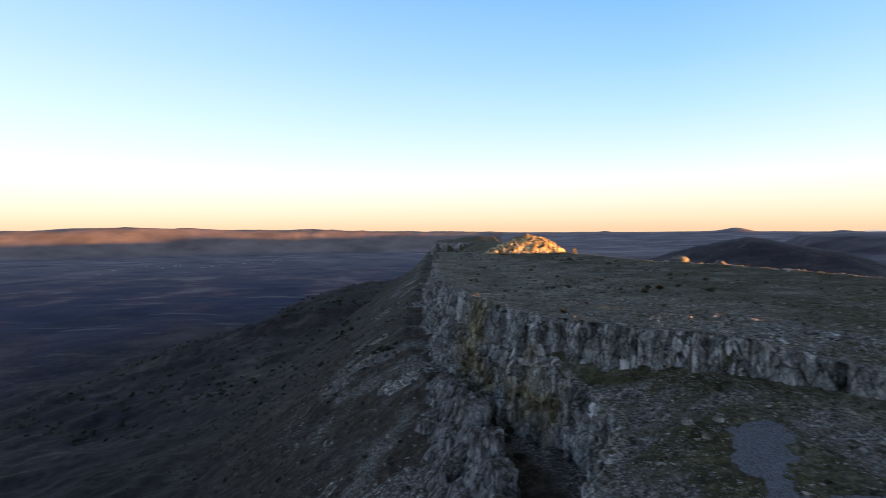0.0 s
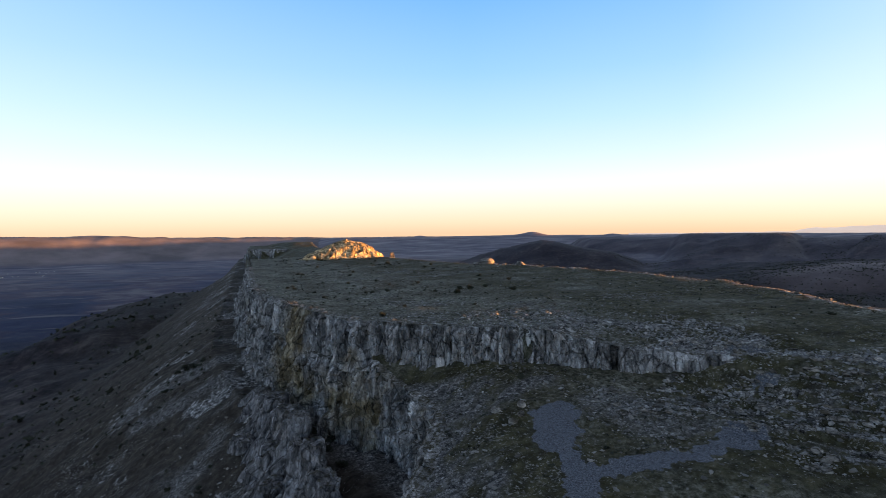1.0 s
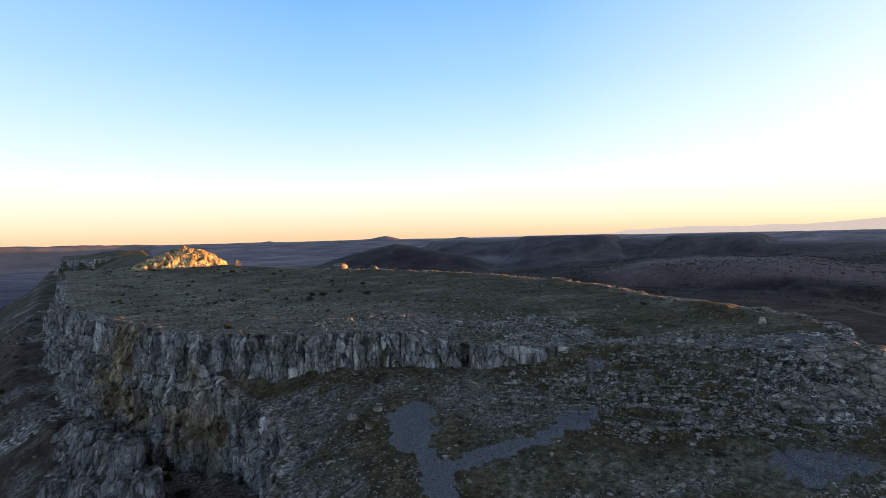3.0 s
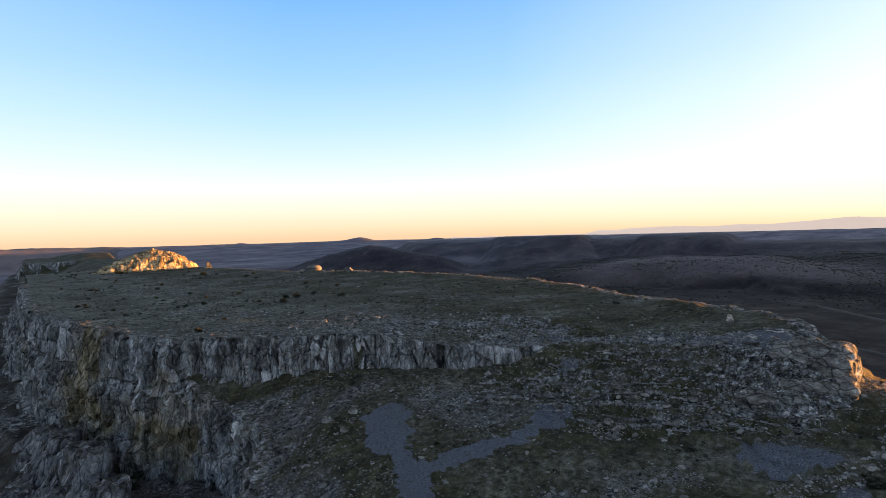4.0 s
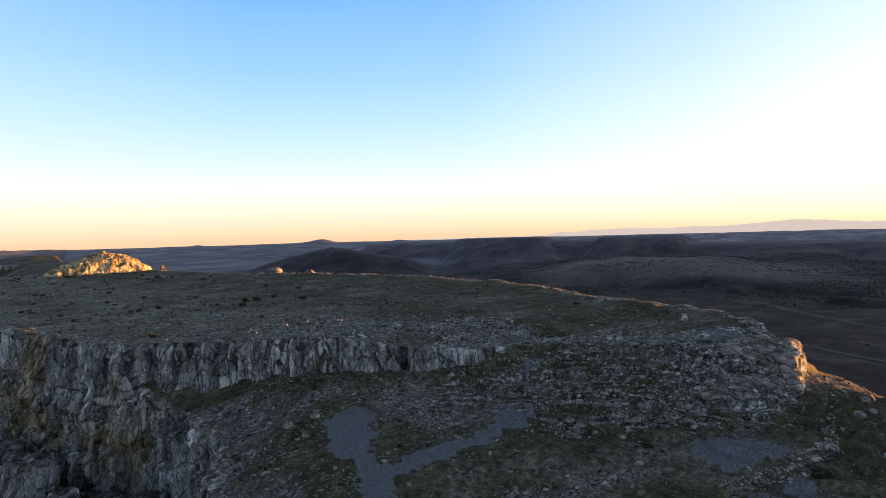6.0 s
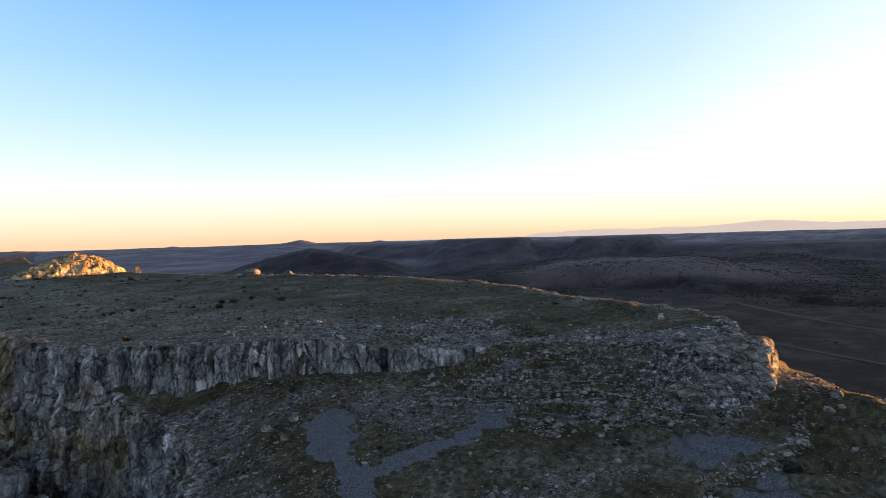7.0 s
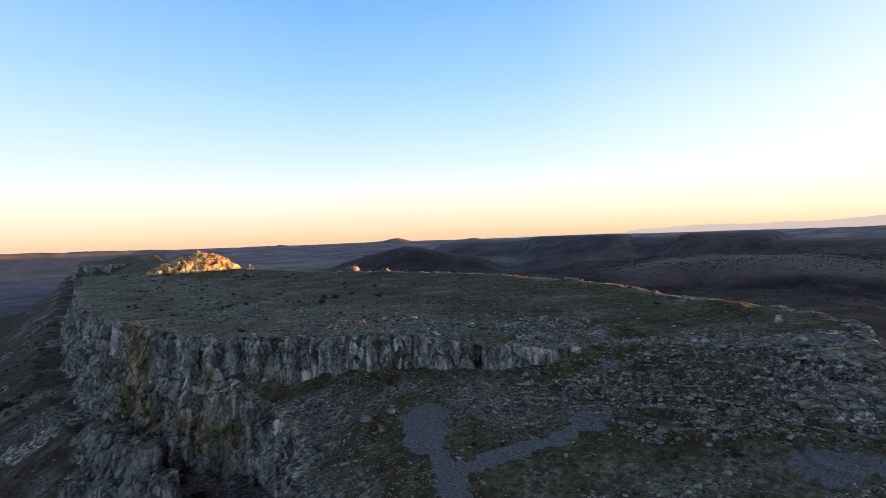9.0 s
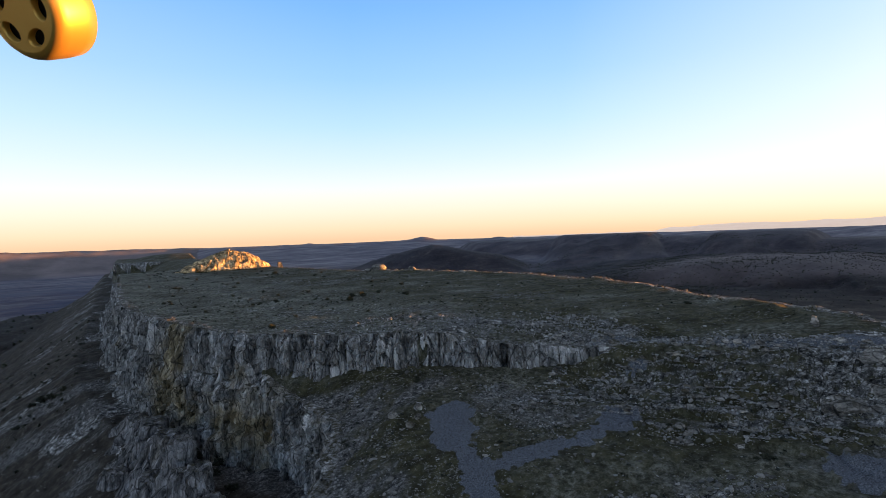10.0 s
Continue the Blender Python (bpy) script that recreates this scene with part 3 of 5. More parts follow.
def gravel_share(x, y):
    w = 0.7 * fbm(x / 3, y / 3, 3, 61) + 0.7 * fbm(x / 0.8, y / 0.8, 2, 62)
    g = step(-0.6, 0.6, inside_distance(x, y, GRAVEL_PATCH) + w)
    for yard in (GRAVEL_YARD, LOWER_YARD):
        g = np.maximum(g, step(-1.2, 0.8, inside_distance(x, y, yard) + 2.0 * w + 3.0 * (fbm(x / 3, y / 3, 4, 64) - 0.1)) * 0.85)
    for line, width in zip(GRAVEL_PATHS, PATH_WIDTHS):
        g = np.maximum(g, step(width + 0.7, width - 0.5, line_distance(x, y, line) + 1.3 * w))
    return g


def rubble_bands(x, y):
    """Broken limestone beds that crop out along the slope in uneven rows."""
    u = x * 0.62 + y * 0.78
    v = -x * 0.78 + y * 0.62
    bed = ridged(u / 4.2 + 0.5 * fbm(x / 9, y / 9, 3, 51), v / 30, 2, 53)
    return step(0.0, 0.8, bed) * step(-0.45, 0.2, fbm(x / 12, y / 12, 4, 55))


def rubble_share(x, y, din, dlow, top, terrace):
    """How much broken rock lies on the turf: beds across the terrace, slabs below the gravel track, the karst near the rim."""
    u = np.maximum(-din, 0)
    w = 2.5 * fbm(x / 8, y / 8, 3, 67)
    saw, own, gap = bedding(x, y)
    mid = step(-2.5, 2.5, inside_distance(x, y, MIDDLE) + w) * (0.56 + 0.34 * rubble_bands(x, y))
    slabs = step(-2.0, 2.0, inside_distance(x, y, SLABS) + w) * step(0, 1.5, u) * (0.60 + 0.45 * step(0.62, 0.15, saw) + 0.25 * (own - 0.4) - 0.3 * step(0.14, 0.0, gap))
    slabs = 0.72 * slabs * (0.70 + 0.30 * step(-0.35, 0.0, fbm((x * 0.62 + y * 0.78) / 3.5, (-x * 0.78 + y * 0.62) / 14, 3, 70)))
    streak = step(-0.25, 0.35, fbm((x + y) / 16, (x - y) / 2.4, 3, 66))
    edge = step(-3, 3, inside_distance(x, y, SCREE_EDGE) + w) * step(2.0, 5.5, u + 0.4 * w) * (0.16 + 0.34 * streak)
    lip = step(8, 2, dlow + 0.6 * w) * step(26, 20, y) * (x > 60) * 0.62
    spot = 0.6 * step(3.4, 1.2, np.hypot(x - 43, y - 37) + w) + 0.6 * step(3.2, 1.2, np.hypot(x - 48, y - 33.5) + w) + 0.6 * step(4, 1, np.hypot(x - 54, y - 31) + w)
    spot = np.maximum(spot, 0.5 * step(8, 3, np.hypot(x - 86.5, y - 20.5) + w))
    prow = 0.95 * step(17, 8, np.hypot(x - 81.5, y - 30) + 1.2 * w) * (0.75 + 0.25 * step(0.65, 0.2, saw))
    ter = np.maximum.reduce([mid, slabs, edge, lip, spot, prow * step(20, 24, y)]) + 0.12 * rubble_bands(x, y)
    karst = step(34, 10, din + 2 * w) * step(36, 48, x + w) * step(90, 76, x + w) * (y < 125)
    rows = step(0.05, 0.6, ridged(din / 5.5 + 0.4 * fbm(x / 8, y / 8, 3, 68), (x - y) / 22, 2, 69))
    far = (0.05 + 0.62 * step(0.0, 0.35, fbm(x / 14, y / 11, 4, 57)) * step(-0.2, 0.3, fbm(x / 40, y / 30, 3, 58))) * step(104, 84, x)
    pl = np.maximum(np.maximum(karst * (0.25 + 0.75 * rows), far), 0.8 * step(4.5, 1.5, din) * (x < 86))
    pl = np.maximum(pl, 1.2 * prow)
    return np.where(terrace, ter, np.where(top, pl, 0))


def build_ground():
    fine = np.arange(-46.0, 96.0, 0.16)
    coarse = np.arange(96.0, 314.0, 2.0)
    az = np.radians(np.concatenate([fine, coarse]))
    radii = [0.5, 6, 12, 20, 28, 34]
    while radii[-1] < 230:
        radii.append(radii[-1] * 1.0045)
    while radii[-1] < 4950:
        radii.append(radii[-1] * 1.013)
    r = np.array(radii)
    X, Y = r[:, None] * np.sin(az)[None, :], r[:, None] * np.cos(az)[None, :]
    Z, din, dlow, top, terrace, east = ground_height(X, Y)
    me = grid_mesh("ground", np.stack([X, Y, Z], axis=-1), closed=True)
    out = ~(top | terrace)
    patch = fbm(X / 11, Y / 11, 5, 71)
    rub = rubble_share(X, Y, din, dlow, top, terrace)
    rock = np.where(top, 0.06 + 0.62 * rub, np.where(terrace, 0.02 + 0.80 * rub, 0.0))
    rock = np.where(top & (X > 84), np.maximum(rock, 0.75 * step(4.5, 2.0, din + 1.5 * patch)), rock)
    rock = np.where(out & (east < 0), 0.18 + 0.5 * step(0.05, 0.4, patch) * step(70, 10, -dlow), rock)
    scree = np.where(out & (east < 0), step(-60, -12, dlow) * (0.22 + 0.45 * step(-0.1, 0.45, fbm(X / 44, (Y + 0.25 * X) / 9, 4, 73))) * step(-0.35, 0.2, fbm(X / 40, Y / 40, 3, 75)), 0)
    lush = np.where(top, 0.25 + 0.75 * step(58, 88, X + 0.1 * Y), np.where(terrace, 0.85, 0.4))
    R = np.hypot(X, Y)
    country = np.where(out, step(16, 150, -dlow + 22 * fbm(X / 30, Y / 12, 4, 77)), 0)
    _z, pale, dark = east_country(X, Y)
    point_attribute(me, "rock", rock)
    # this share grows with distance and paints haze over the far land
    point_attribute(me, "hazy_farmland", np.where(east < 0, 0.75 * step(1200, 3800, R), 0.95 * step(1300, 2700, R) * (1 - 0.42 * dark)) * (1 - np.where(east < 0, step(3750, 3950, R), 0)))
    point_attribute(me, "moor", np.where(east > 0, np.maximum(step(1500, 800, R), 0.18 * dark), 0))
    point_attribute(me, "soil", np.where(out, 0.9, 0))
    # the western range and the stony hill, plus painted haze in the far east
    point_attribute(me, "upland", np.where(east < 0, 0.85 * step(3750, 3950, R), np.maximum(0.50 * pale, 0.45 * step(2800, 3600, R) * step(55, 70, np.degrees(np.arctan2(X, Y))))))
    for line in ([(-5, 160), (-15, 166), (-26, 171), (-32, 168)], [(-8, 150), (-20, 152), (-30, 156)], [(-9, 124), (-12, 116), (-17, 108)], [(-6, 100), (-12, 92)]):
        scree = np.where(out, np.maximum(scree, 0.78 * step(8.0, 0.5, line_distance(X, Y, line) + 4.0 * fbm(X / 7, Y / 5, 4, 79))), scree)
    scree = np.where(out & (X < 40), np.maximum(scree, 0.75 * step(-13, -3, dlow) * step(135, 115, Y)), scree)
    w = 2.5 * fbm(X / 8, Y / 8, 3, 67)
    talus = step(-3, 3, inside_distance(X, Y, SCREE_EDGE) + w) * step(2.0, 5.5, -din + 0.4 * w) * (0.42 + 0.50 * step(-0.4, 0.4, fbm((X + 0.7 * Y) / 10, (0.7 * X - Y) / 2.8, 4, 66)))
    talus = np.maximum(talus, 0.62 * step(-2, 2, inside_distance(X, Y, MIDDLE) + w))
    talus = np.maximum(talus, 0.8 * step(7, 2, dlow + 0.6 * w) * step(26, 20, Y) * (X > 60))
    talus = np.maximum(talus, (0.30 + 0.16 * step(0.7, 0.2, bedding(X, Y)[0])) * step(-2, 2, inside_distance(X, Y, SLABS) + w) * step(0, 2, -din))
    talus = np.maximum(talus, 0.50 * step(-7, 0, inside_distance(X, Y, GRAVEL_YARD) + 1.6 * w))
    talus = np.maximum(talus, 0.46 * step(-5, 1, inside_distance(X, Y, LOWER_YARD) + 1.6 * w))
    talus = np.maximum(talus, 0.40 * step(9, 3, np.hypot(X - 46, Y - 36) + 1.5 * w))
    point_attribute(me, "scree", np.where(terrace, talus, scree))
    point_attribute(me, "gravel", np.where(terrace | (top & (X > 60) & (Y < 66)), gravel_share(X, Y), 0))
    point_attribute(me, "lush", lush)
    point_attribute(me, "country", country)
    # the plain's blue haze tint sets in with distance
    point_attribute(me, "hazy_fields", np.where(east < 0, step(-120, -146, Z) * step(450, 1500, R + 300 * fbm(X / 300, Y / 300, 3, 78)), 0.25 * step(-100, -112, Z)))
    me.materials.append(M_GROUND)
    shade(me, True)
    ob = tagged(new("ground", me), "dusky limestone table mountain with thin turf above wide plains", "ground", kind="structure")
    return ob


build_ground()

# ---- cliffs ----


def resample(line, ds):
    p = smooth_line(line, 2)
    seg = np.hypot(*np.diff(p[:, :2], axis=0).T)
    s = np.concatenate([[0], np.cumsum(seg)])
    t = np.arange(0, s[-1], ds)
    return np.stack([np.interp(t, s, p[:, k]) for k in range(p.shape[1])], axis=-1), t


def column_edges(t, rng, low, high):
    edges = [t[0] - 4.0]
    while edges[-1] < t[-1] + 4:
        edges.append(edges[-1] + rng.uniform(low, high))
    return np.array(edges)


def columns(t, rng, low, high, edges=None):
    """Splits a stretch into rock columns: for each place its column and where it lies across it, 0 to 1."""
    if edges is None:
        edges = column_edges(t, rng, low, high)
    k = np.clip(np.searchsorted(edges, t) - 1, 0, len(edges) - 2)
    return k, (t - edges[k]) / (edges[k + 1] - edges[k]), len(edges)


def cliff(name, line, ds, rows, label, seed, low, high, bulge, batter=0.10, fold=3.0, relief=1.0, ledge=None, mat=None):
    """A rock wall along a line of x, y, foot; outward is to the line's right-hand side as it runs."""
    rng = np.random.default_rng(seed)
    p, t = resample(line, ds)
    d = np.gradient(p[:, :2], axis=0)
    d /= np.linalg.norm(d, axis=1)[:, None]
    kernel = np.ones(15) / 15
    d = np.stack([np.convolve(np.pad(d[:, k], 7, mode="edge"), kernel, "valid") for k in range(2)], axis=-1)
    nx, ny = -d[:, 1], d[:, 0]
    nx, ny = -nx, -ny
    # the wall's top follows the ground behind it
    behind = np.stack([ground_height(p[:, 0] - nx * q, p[:, 1] - ny * q)[0] for q in (0.53 * fold, 0.8 * fold, fold)])
    kernel = np.ones(9) / 9
    behind = np.stack([np.convolve(np.pad(q, 4, mode="edge"), kernel, "valid") for q in behind])
    p = np.column_stack([p[:, :2], behind[0], np.minimum(p[:, 2], behind[0] - 0.4)])
    edges = column_edges(t, rng, low, high)
    k, w, n = columns(t, rng, low, high, edges)
    depth_k, lean_k, crack_k = rng.uniform(-0.7, 0.7, n), rng.uniform(-0.06, 0.1, n), rng.uniform(0.0, 0.9, n)
    depth, toph, footh = depth_k[k], rng.uniform(-2.0, 0.7, n)[k], rng.uniform(-1.5, 1.2, n)[k]
    round_ = np.sqrt(np.clip(1 - (2 * w - 1) ** 2, 0, 1))
    k2, w2, n2 = columns(t, rng, low * 2.6, high * 3.2)
    depth2 = rng.uniform(-1.1, 1.1, n2)[k2]
    v = np.linspace(0, 1, rows)
    crack2 = step(0.06, 0.0, np.minimum(w2, 1 - w2))
    k3, w3, n3 = columns(t, rng, 3.0, 9.0)
    shelf = rng.uniform(-1.2, 1.2, n3)[k3]
    height = p[:, 2] - p[:, 3]
    rows_p = []
    for j in range(3):
        back = fold * (1 - j / 3)
        zz = (behind[2] - 0.35, behind[1] + 0.03, behind[0] + 0.12 + 0.35 * np.maximum(toph, -0.2))[j]
        off = (bulge * round_ + depth * bulge) * (j / 3) - back
        rows_p.append(np.stack([p[:, 0] + nx * off, p[:, 1] + ny * off, zz], axis=-1))
    for vj in v:
        zt = p[:, 2] + 0.5 * toph
        zf = p[:, 3] + footh
        z = zt + (zf - zt) * vj
        h = p[:, 2] - z
        k, w, _n = columns(t + 0.9 * noise2(t / 4.0, z / 3.5, seed + 21) + 0.35 * noise2(t / 1.5, z / 1.2, seed + 22), None, 0, 0, edges)
        round_ = np.sqrt(np.clip(1 - (2 * w - 1) ** 2, 0, 1))
        depth, lean = depth_k[k], lean_k[k]
        crack = step(0.14, 0.0, np.minimum(w, 1 - w)) * crack_k[k]
        split = step(-0.2, 0.5, noise2(t / 3.5, z / 5.0, seed + 3))
        off = 0.55 * bulge * (round_ ** 0.45) * (0.45 + 0.55 * split) + bulge * depth * (0.6 + 0.6 * noise2(k * 3.1, z / 4.0, seed + 5))
        off = off + relief * (depth2 * (0.4 + 0.6 * vj) + 1.1 * fbm(t / 9, z / 9, 3, seed + 7))
        bed = np.abs(noise2(z / 1.7 + 0.4 * noise2(t / 6, z * 0, seed), t / 14, seed + 9))
        off = off - 0.32 * bulge * step(0.14, 0.02, bed) + 0.24 * fbm(t / 0.9, z / 2.2, 4, seed + 11) + 0.36 * bulge * (ridged(t / 0.8, z / 5.0, 2, seed + 15) - 0.3) * step(-0.2, 0.4, noise2(t / 6, z / 4, seed + 16))
        off = off - 1.5 * bulge * crack * step(-0.5, 0.3, noise2(k * 1.7, z / 3.0, seed + 13)) - 1.1 * bulge * crack2
        if ledge is not None:
            off = off + 0.9 * step(0.5, -0.3, z - ledge - shelf) - 0.5 * step(2.0, 0.2, z - ledge - shelf) * (z > ledge + shelf)
        own, gap = blocks(t / (0.62 * (low + high) / 2), z / (1.25 * (low + high) / 2) + 0.3 * noise2(t / 5, z / 5, seed + 23), seed + 24)
        own2, gap2 = blocks(t / 0.75, z / 1.5, seed + 25)
        off = off + 0.85 * bulge * (own - 0.5) - 0.5 * bulge * step(0.14, 0.0, gap) + 0.32 * bulge * (own2 - 0.5) - 0.2 * bulge * step(0.16, 0.0, gap2)
        off = off + batter * h + lean * h - 0.9 * step(0.10, 0.0, vj) * bulge
        off = off * np.clip(height / 6.5, 0.15, 1)
        rows_p.append(np.stack([p[:, 0] + nx * off, p[:, 1] + ny * off, z], axis=-1))
    last = rows_p[-1].copy()
    last[:, 0] += nx * 1.0
    last[:, 1] += ny * 1.0
    last[:, 2] -= 1.5
    rows_p.append(last)
    me = grid_mesh(name, np.stack(rows_p, axis=0))
    P = np.stack(rows_p, axis=0)
    hollow = np.exp(-((P[..., 0] - 8) ** 2 + (P[..., 1] - 124) ** 2) / 12.0 ** 2) + np.exp(-((P[..., 0] - 16) ** 2 + (P[..., 1] - 99) ** 2 + (P[..., 2] + 16) ** 2) / 7.0 ** 2)
    point_attribute(me, "ochre", hollow)
    me.materials.append(mat or M_CLIFF)
    shade(me, False)
    return tagged(new(name, me), label, "cliff", kind="structure")


UPPER_CLIFF = [(-4, 310, -7.5), (-3, 240, -8), (-3, 205, -8), (-1, 168, -9), (4, 147, -9), (8, 129, -9), (12, 114, -9), (17, 103, -8.6),
               (25, 94, -7.4), (34, 87, -7.1), (43, 82, -7.0), (50, 77, -6.8), (55, 72.6, -6.6), (60, 68.4, -6.4), (64.5, 64.2, -5.6), (69, 59.4, -4.0)]
LOWER_CLIFF = [(-7, 310, -19), (-6, 210, -19), (-2.6, 168, -20), (2.6, 145, -22), (6.6, 127.7, -24), (10.6, 112, -26), (15.6, 100.6, -27),
               (21, 91.5, -27), (25, 79, -26), (23, 72, -26), (19, 65, -26), (15.5, 58, -27), (12, 50, -27), (9, 40, -28)]
PROW_CLIFF = [(81, 31, -4.0), (82, 27.5, -6.5), (84, 25.2, -8.5), (86.5, 24.6, -9), (89.5, 26, -8.5), (93.5, 29.5, -7.5), (97.5, 34.5, -6.0), (102, 40.5, -5.0), (107, 52, -5), (112, 72, -5)]
NORTH_CLIFF = [(-13.5, 760, -16), (-12.5, 708, -16), (-9, 699, -15), (4, 691.6, -15), (16, 684.4, -14), (28, 677.2, -9), (36, 672.4, -5)]
cliff("upper_cliff", UPPER_CLIFF, 0.22, 26, "weathered grey limestone rim cliff split into rounded columns", 101, 0.8, 3.4, 0.85)
cliff("lower_cliff", LOWER_CLIFF, 0.25, 56, "tall streaked limestone wall dropping into a shaded gorge", 202, 1.2, 4.8, 1.25, 0.06, ledge=-17.0)
cliff("prow_cliff", PROW_CLIFF, 0.25, 30, "pale limestone prow of the mountain catching low sunlight", 303, 2.6, 6.5, 0.9, 0.02, 2.6, 0.8, ledge=-5.0)
cliff("north_cliff", NORTH_CLIFF, 0.8, 16, "distant grey limestone wall of the higher north end", 404, 3.0, 8.0, 1.2, 0.1, 3.0, 1.2)

# ---- rock masses ----


def rock_spur():
    """The craggy ridge that stands in front of the gorge."""
    crest, t = resample([(-1, 132, -18.5), (3, 114, -17.5), (5.5, 98, -17.0), (6, 90, -18.6), (6.8, 82, -16.6), (7.6, 72, -18.4), (6.5, 61, -21), (4, 48, -26)], 0.3)
    d = np.gradient(crest[:, :2], axis=0)
    d /= np.linalg.norm(d, axis=1)[:, None]
    nx, ny = -d[:, 1], d[:, 0]
    w = np.linspace(-1, 1, 71)
    W = np.sign(w) * np.abs(w) ** 1.25 * 8.5
    T, Wm = np.meshgrid(t, W, indexing="ij")
    crag = ridged(T / 5.5 + 0.4 * Wm / 5, Wm / 4.2, 4, 411)
    fall = np.where(Wm > 0, 1.35, 1.15) * np.abs(Wm) ** 1.02
    Z = crest[:, 2][:, None] - 1.0 - fall + 1.0 * crag * np.exp(-np.abs(Wm) / 7) + 0.5 * ridged(T / 1.7, Wm / 1.9, 3, 413) + 1.2 * noise2(T / 3, Wm * 0, 415)
    own, gap = blocks(T / 3.2, Wm / 3.0, 419)
    Z = Z + 0.9 * (own - 0.4) * np.exp(-np.abs(Wm) / 9) - 0.8 * step(0.15, 0.0, gap)
    shift = 1.6 * fbm(T / 4, Wm / 4, 3, 417)
    X = crest[:, 0][:, None] + nx[:, None] * (Wm + shift)
    Y = crest[:, 1][:, None] + ny[:, None] * (Wm + shift)
    me = grid_mesh("rock_spur", np.stack([X, Y, Z], axis=-1))
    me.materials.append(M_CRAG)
    shade(me, False)
    return tagged(new("rock_spur", me), "jagged grey limestone spur standing before the gorge", "rock ridge", kind="structure")


def sunlit_knoll():
    """The craggy knoll on the east edge: a crest that climbs from the west and breaks off eastward."""
    gx, gy = np.meshgrid(np.linspace(16, 98, 230), np.linspace(336, 408, 150), indexing="ij")
    line = np.array([(30, 364, 0.5), (37, 366, 4.0), (44, 367, 6.8), (51, 369, 9.8), (58, 369, 11.2), (66, 367, 10.2), (73, 362, 5.5), (80, 354, 0.4)])
    best = np.full(gx.shape, -9.0)
    crag_ = ridged(gx / 5.0, gy / 5.0, 3, 437)
    for (ax, ay, az), (bx, by, bz) in zip(line[:-1], line[1:]):
        dx, dy = bx - ax, by - ay
        t = np.clip(((gx - ax) * dx + (gy - ay) * dy) / (dx * dx + dy * dy), 0, 1)
        dist = np.hypot(gx - ax - t * dx, gy - ay - t * dy)
        wide = 4 + 1.15 * (az + t * (bz - az))
        high = az + t * (bz - az)
        best = np.maximum(best, high * (0.34 * step(1.0, 0.62, dist / wide + 0.16 * crag_) + 0.76 * (1 - (dist / wide) ** 1.2)) - 0.4)
    crag = ridged(gx / 9.0 + 0.5 * noise2(gx / 8, gy / 8, 435), gy / 7.0, 4, 431)
    own, gap = blocks(gx / 3.4, gy / 3.4, 439)
    z = best + (0.55 * crag + 0.35 * ridged(gx / 2.2, gy / 2.6, 3, 433) + 0.8 * (own - 0.5) - 0.35 * step(0.16, 0.0, gap)) * step(0, 5, best) + 0.3
    z = np.where(best < -0.3, best * 1.0 - 0.8, z)
    z = 0.88 * z + 0.12 * (np.floor(z / 1.9) * 1.9 + 1.9 * step(0.35, 0.75, z / 1.9 - np.floor(z / 1.9)))
    me = grid_mesh("rocky_knoll", np.stack([gx, gy, np.maximum(z, -6)], axis=-1))
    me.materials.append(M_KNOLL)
    shade(me, False)
    return tagged(new("rocky_knoll", me), "craggy limestone knoll in low sun, its gold light partly tinted in", "rocky hill", kind="structure")


def rock_outcrop(place, turn, size, shift, label, mat=None):
    """The blunt, fractured mass of rock at the corner of the plateau."""
    bm = bmesh.new()
    bmesh.ops.create_cube(bm, size=2.0)
    bmesh.ops.subdivide_edges(bm, edges=bm.edges[:], cuts=26, use_grid_fill=True)
    for v in bm.verts:
        c = v.co.copy()
        n = (abs(c.x) ** 5 + abs(c.y) ** 5 + abs(c.z) ** 5) ** 0.2
        c = c / max(n, 1e-6) * max(abs(c.x), abs(c.y), abs(c.z))
        up = (c.z + 1) / 2
        # leans out at the top, tapers back into the plateau
        q = Vector((c.x * (1 - 0.12 * up) * size[0], c.y * (1 - 0.07 * up) * size[1], c.z * size[2]))
        q.x += 0.9 * up
        d, _pts = noise.voronoi(Vector((q.x / 2.6, q.y / 2.6, q.z / 2.0)) + Vector((3.1 + shift, 1.7, 0.4)))
        gap = d[1] - d[0]
        bulge = 0.40 * min(gap, 0.3) / 0.3 - 0.30
        bulge += 0.20 * noise.fractal(q * 0.9 + Vector((shift, 0, 0)), 1.0, 2.0, 4) + 0.7 * noise.noise(q * 0.28 + Vector((shift, 0, 0)))
        v.co = q + c.normalized() * bulge
    me = bpy.data.meshes.new("rock_outcrop")
    bm.to_mesh(me)
    bm.free()
    me.materials.append(mat or M_PALE)
    shade(me, False)
    ob = new("rock_outcrop", me)
    ob.matrix_basis = Matrix.Translation(place) @ Matrix.Rotation(radians(turn), 4, "Z")
    return tagged(ob, label, "rock outcrop", kind="structure")


rock_spur()
sunlit_knoll()
rock_outcrop((83.3, 28.2, -4.8), 8, (4.2, 5.2, 5.0), 0, "blunt fractured limestone prow with one sunlit face")
rock_outcrop((79.6, 26.6, -6.6), 30, (3.8, 4.8, 3.0), 5, "smooth cracked limestone slab below the prow")
rock_outcrop((75.8, 29.5, -7.3), 38, (3.4, 5.2, 2.0), 9, "smooth cracked limestone slab below the prow")
rock_outcrop((90.5, 33.0, -3.4), 20, (3.0, 4.2, 3.2), 13, "rounded sunlit limestone shoulder on the rim")


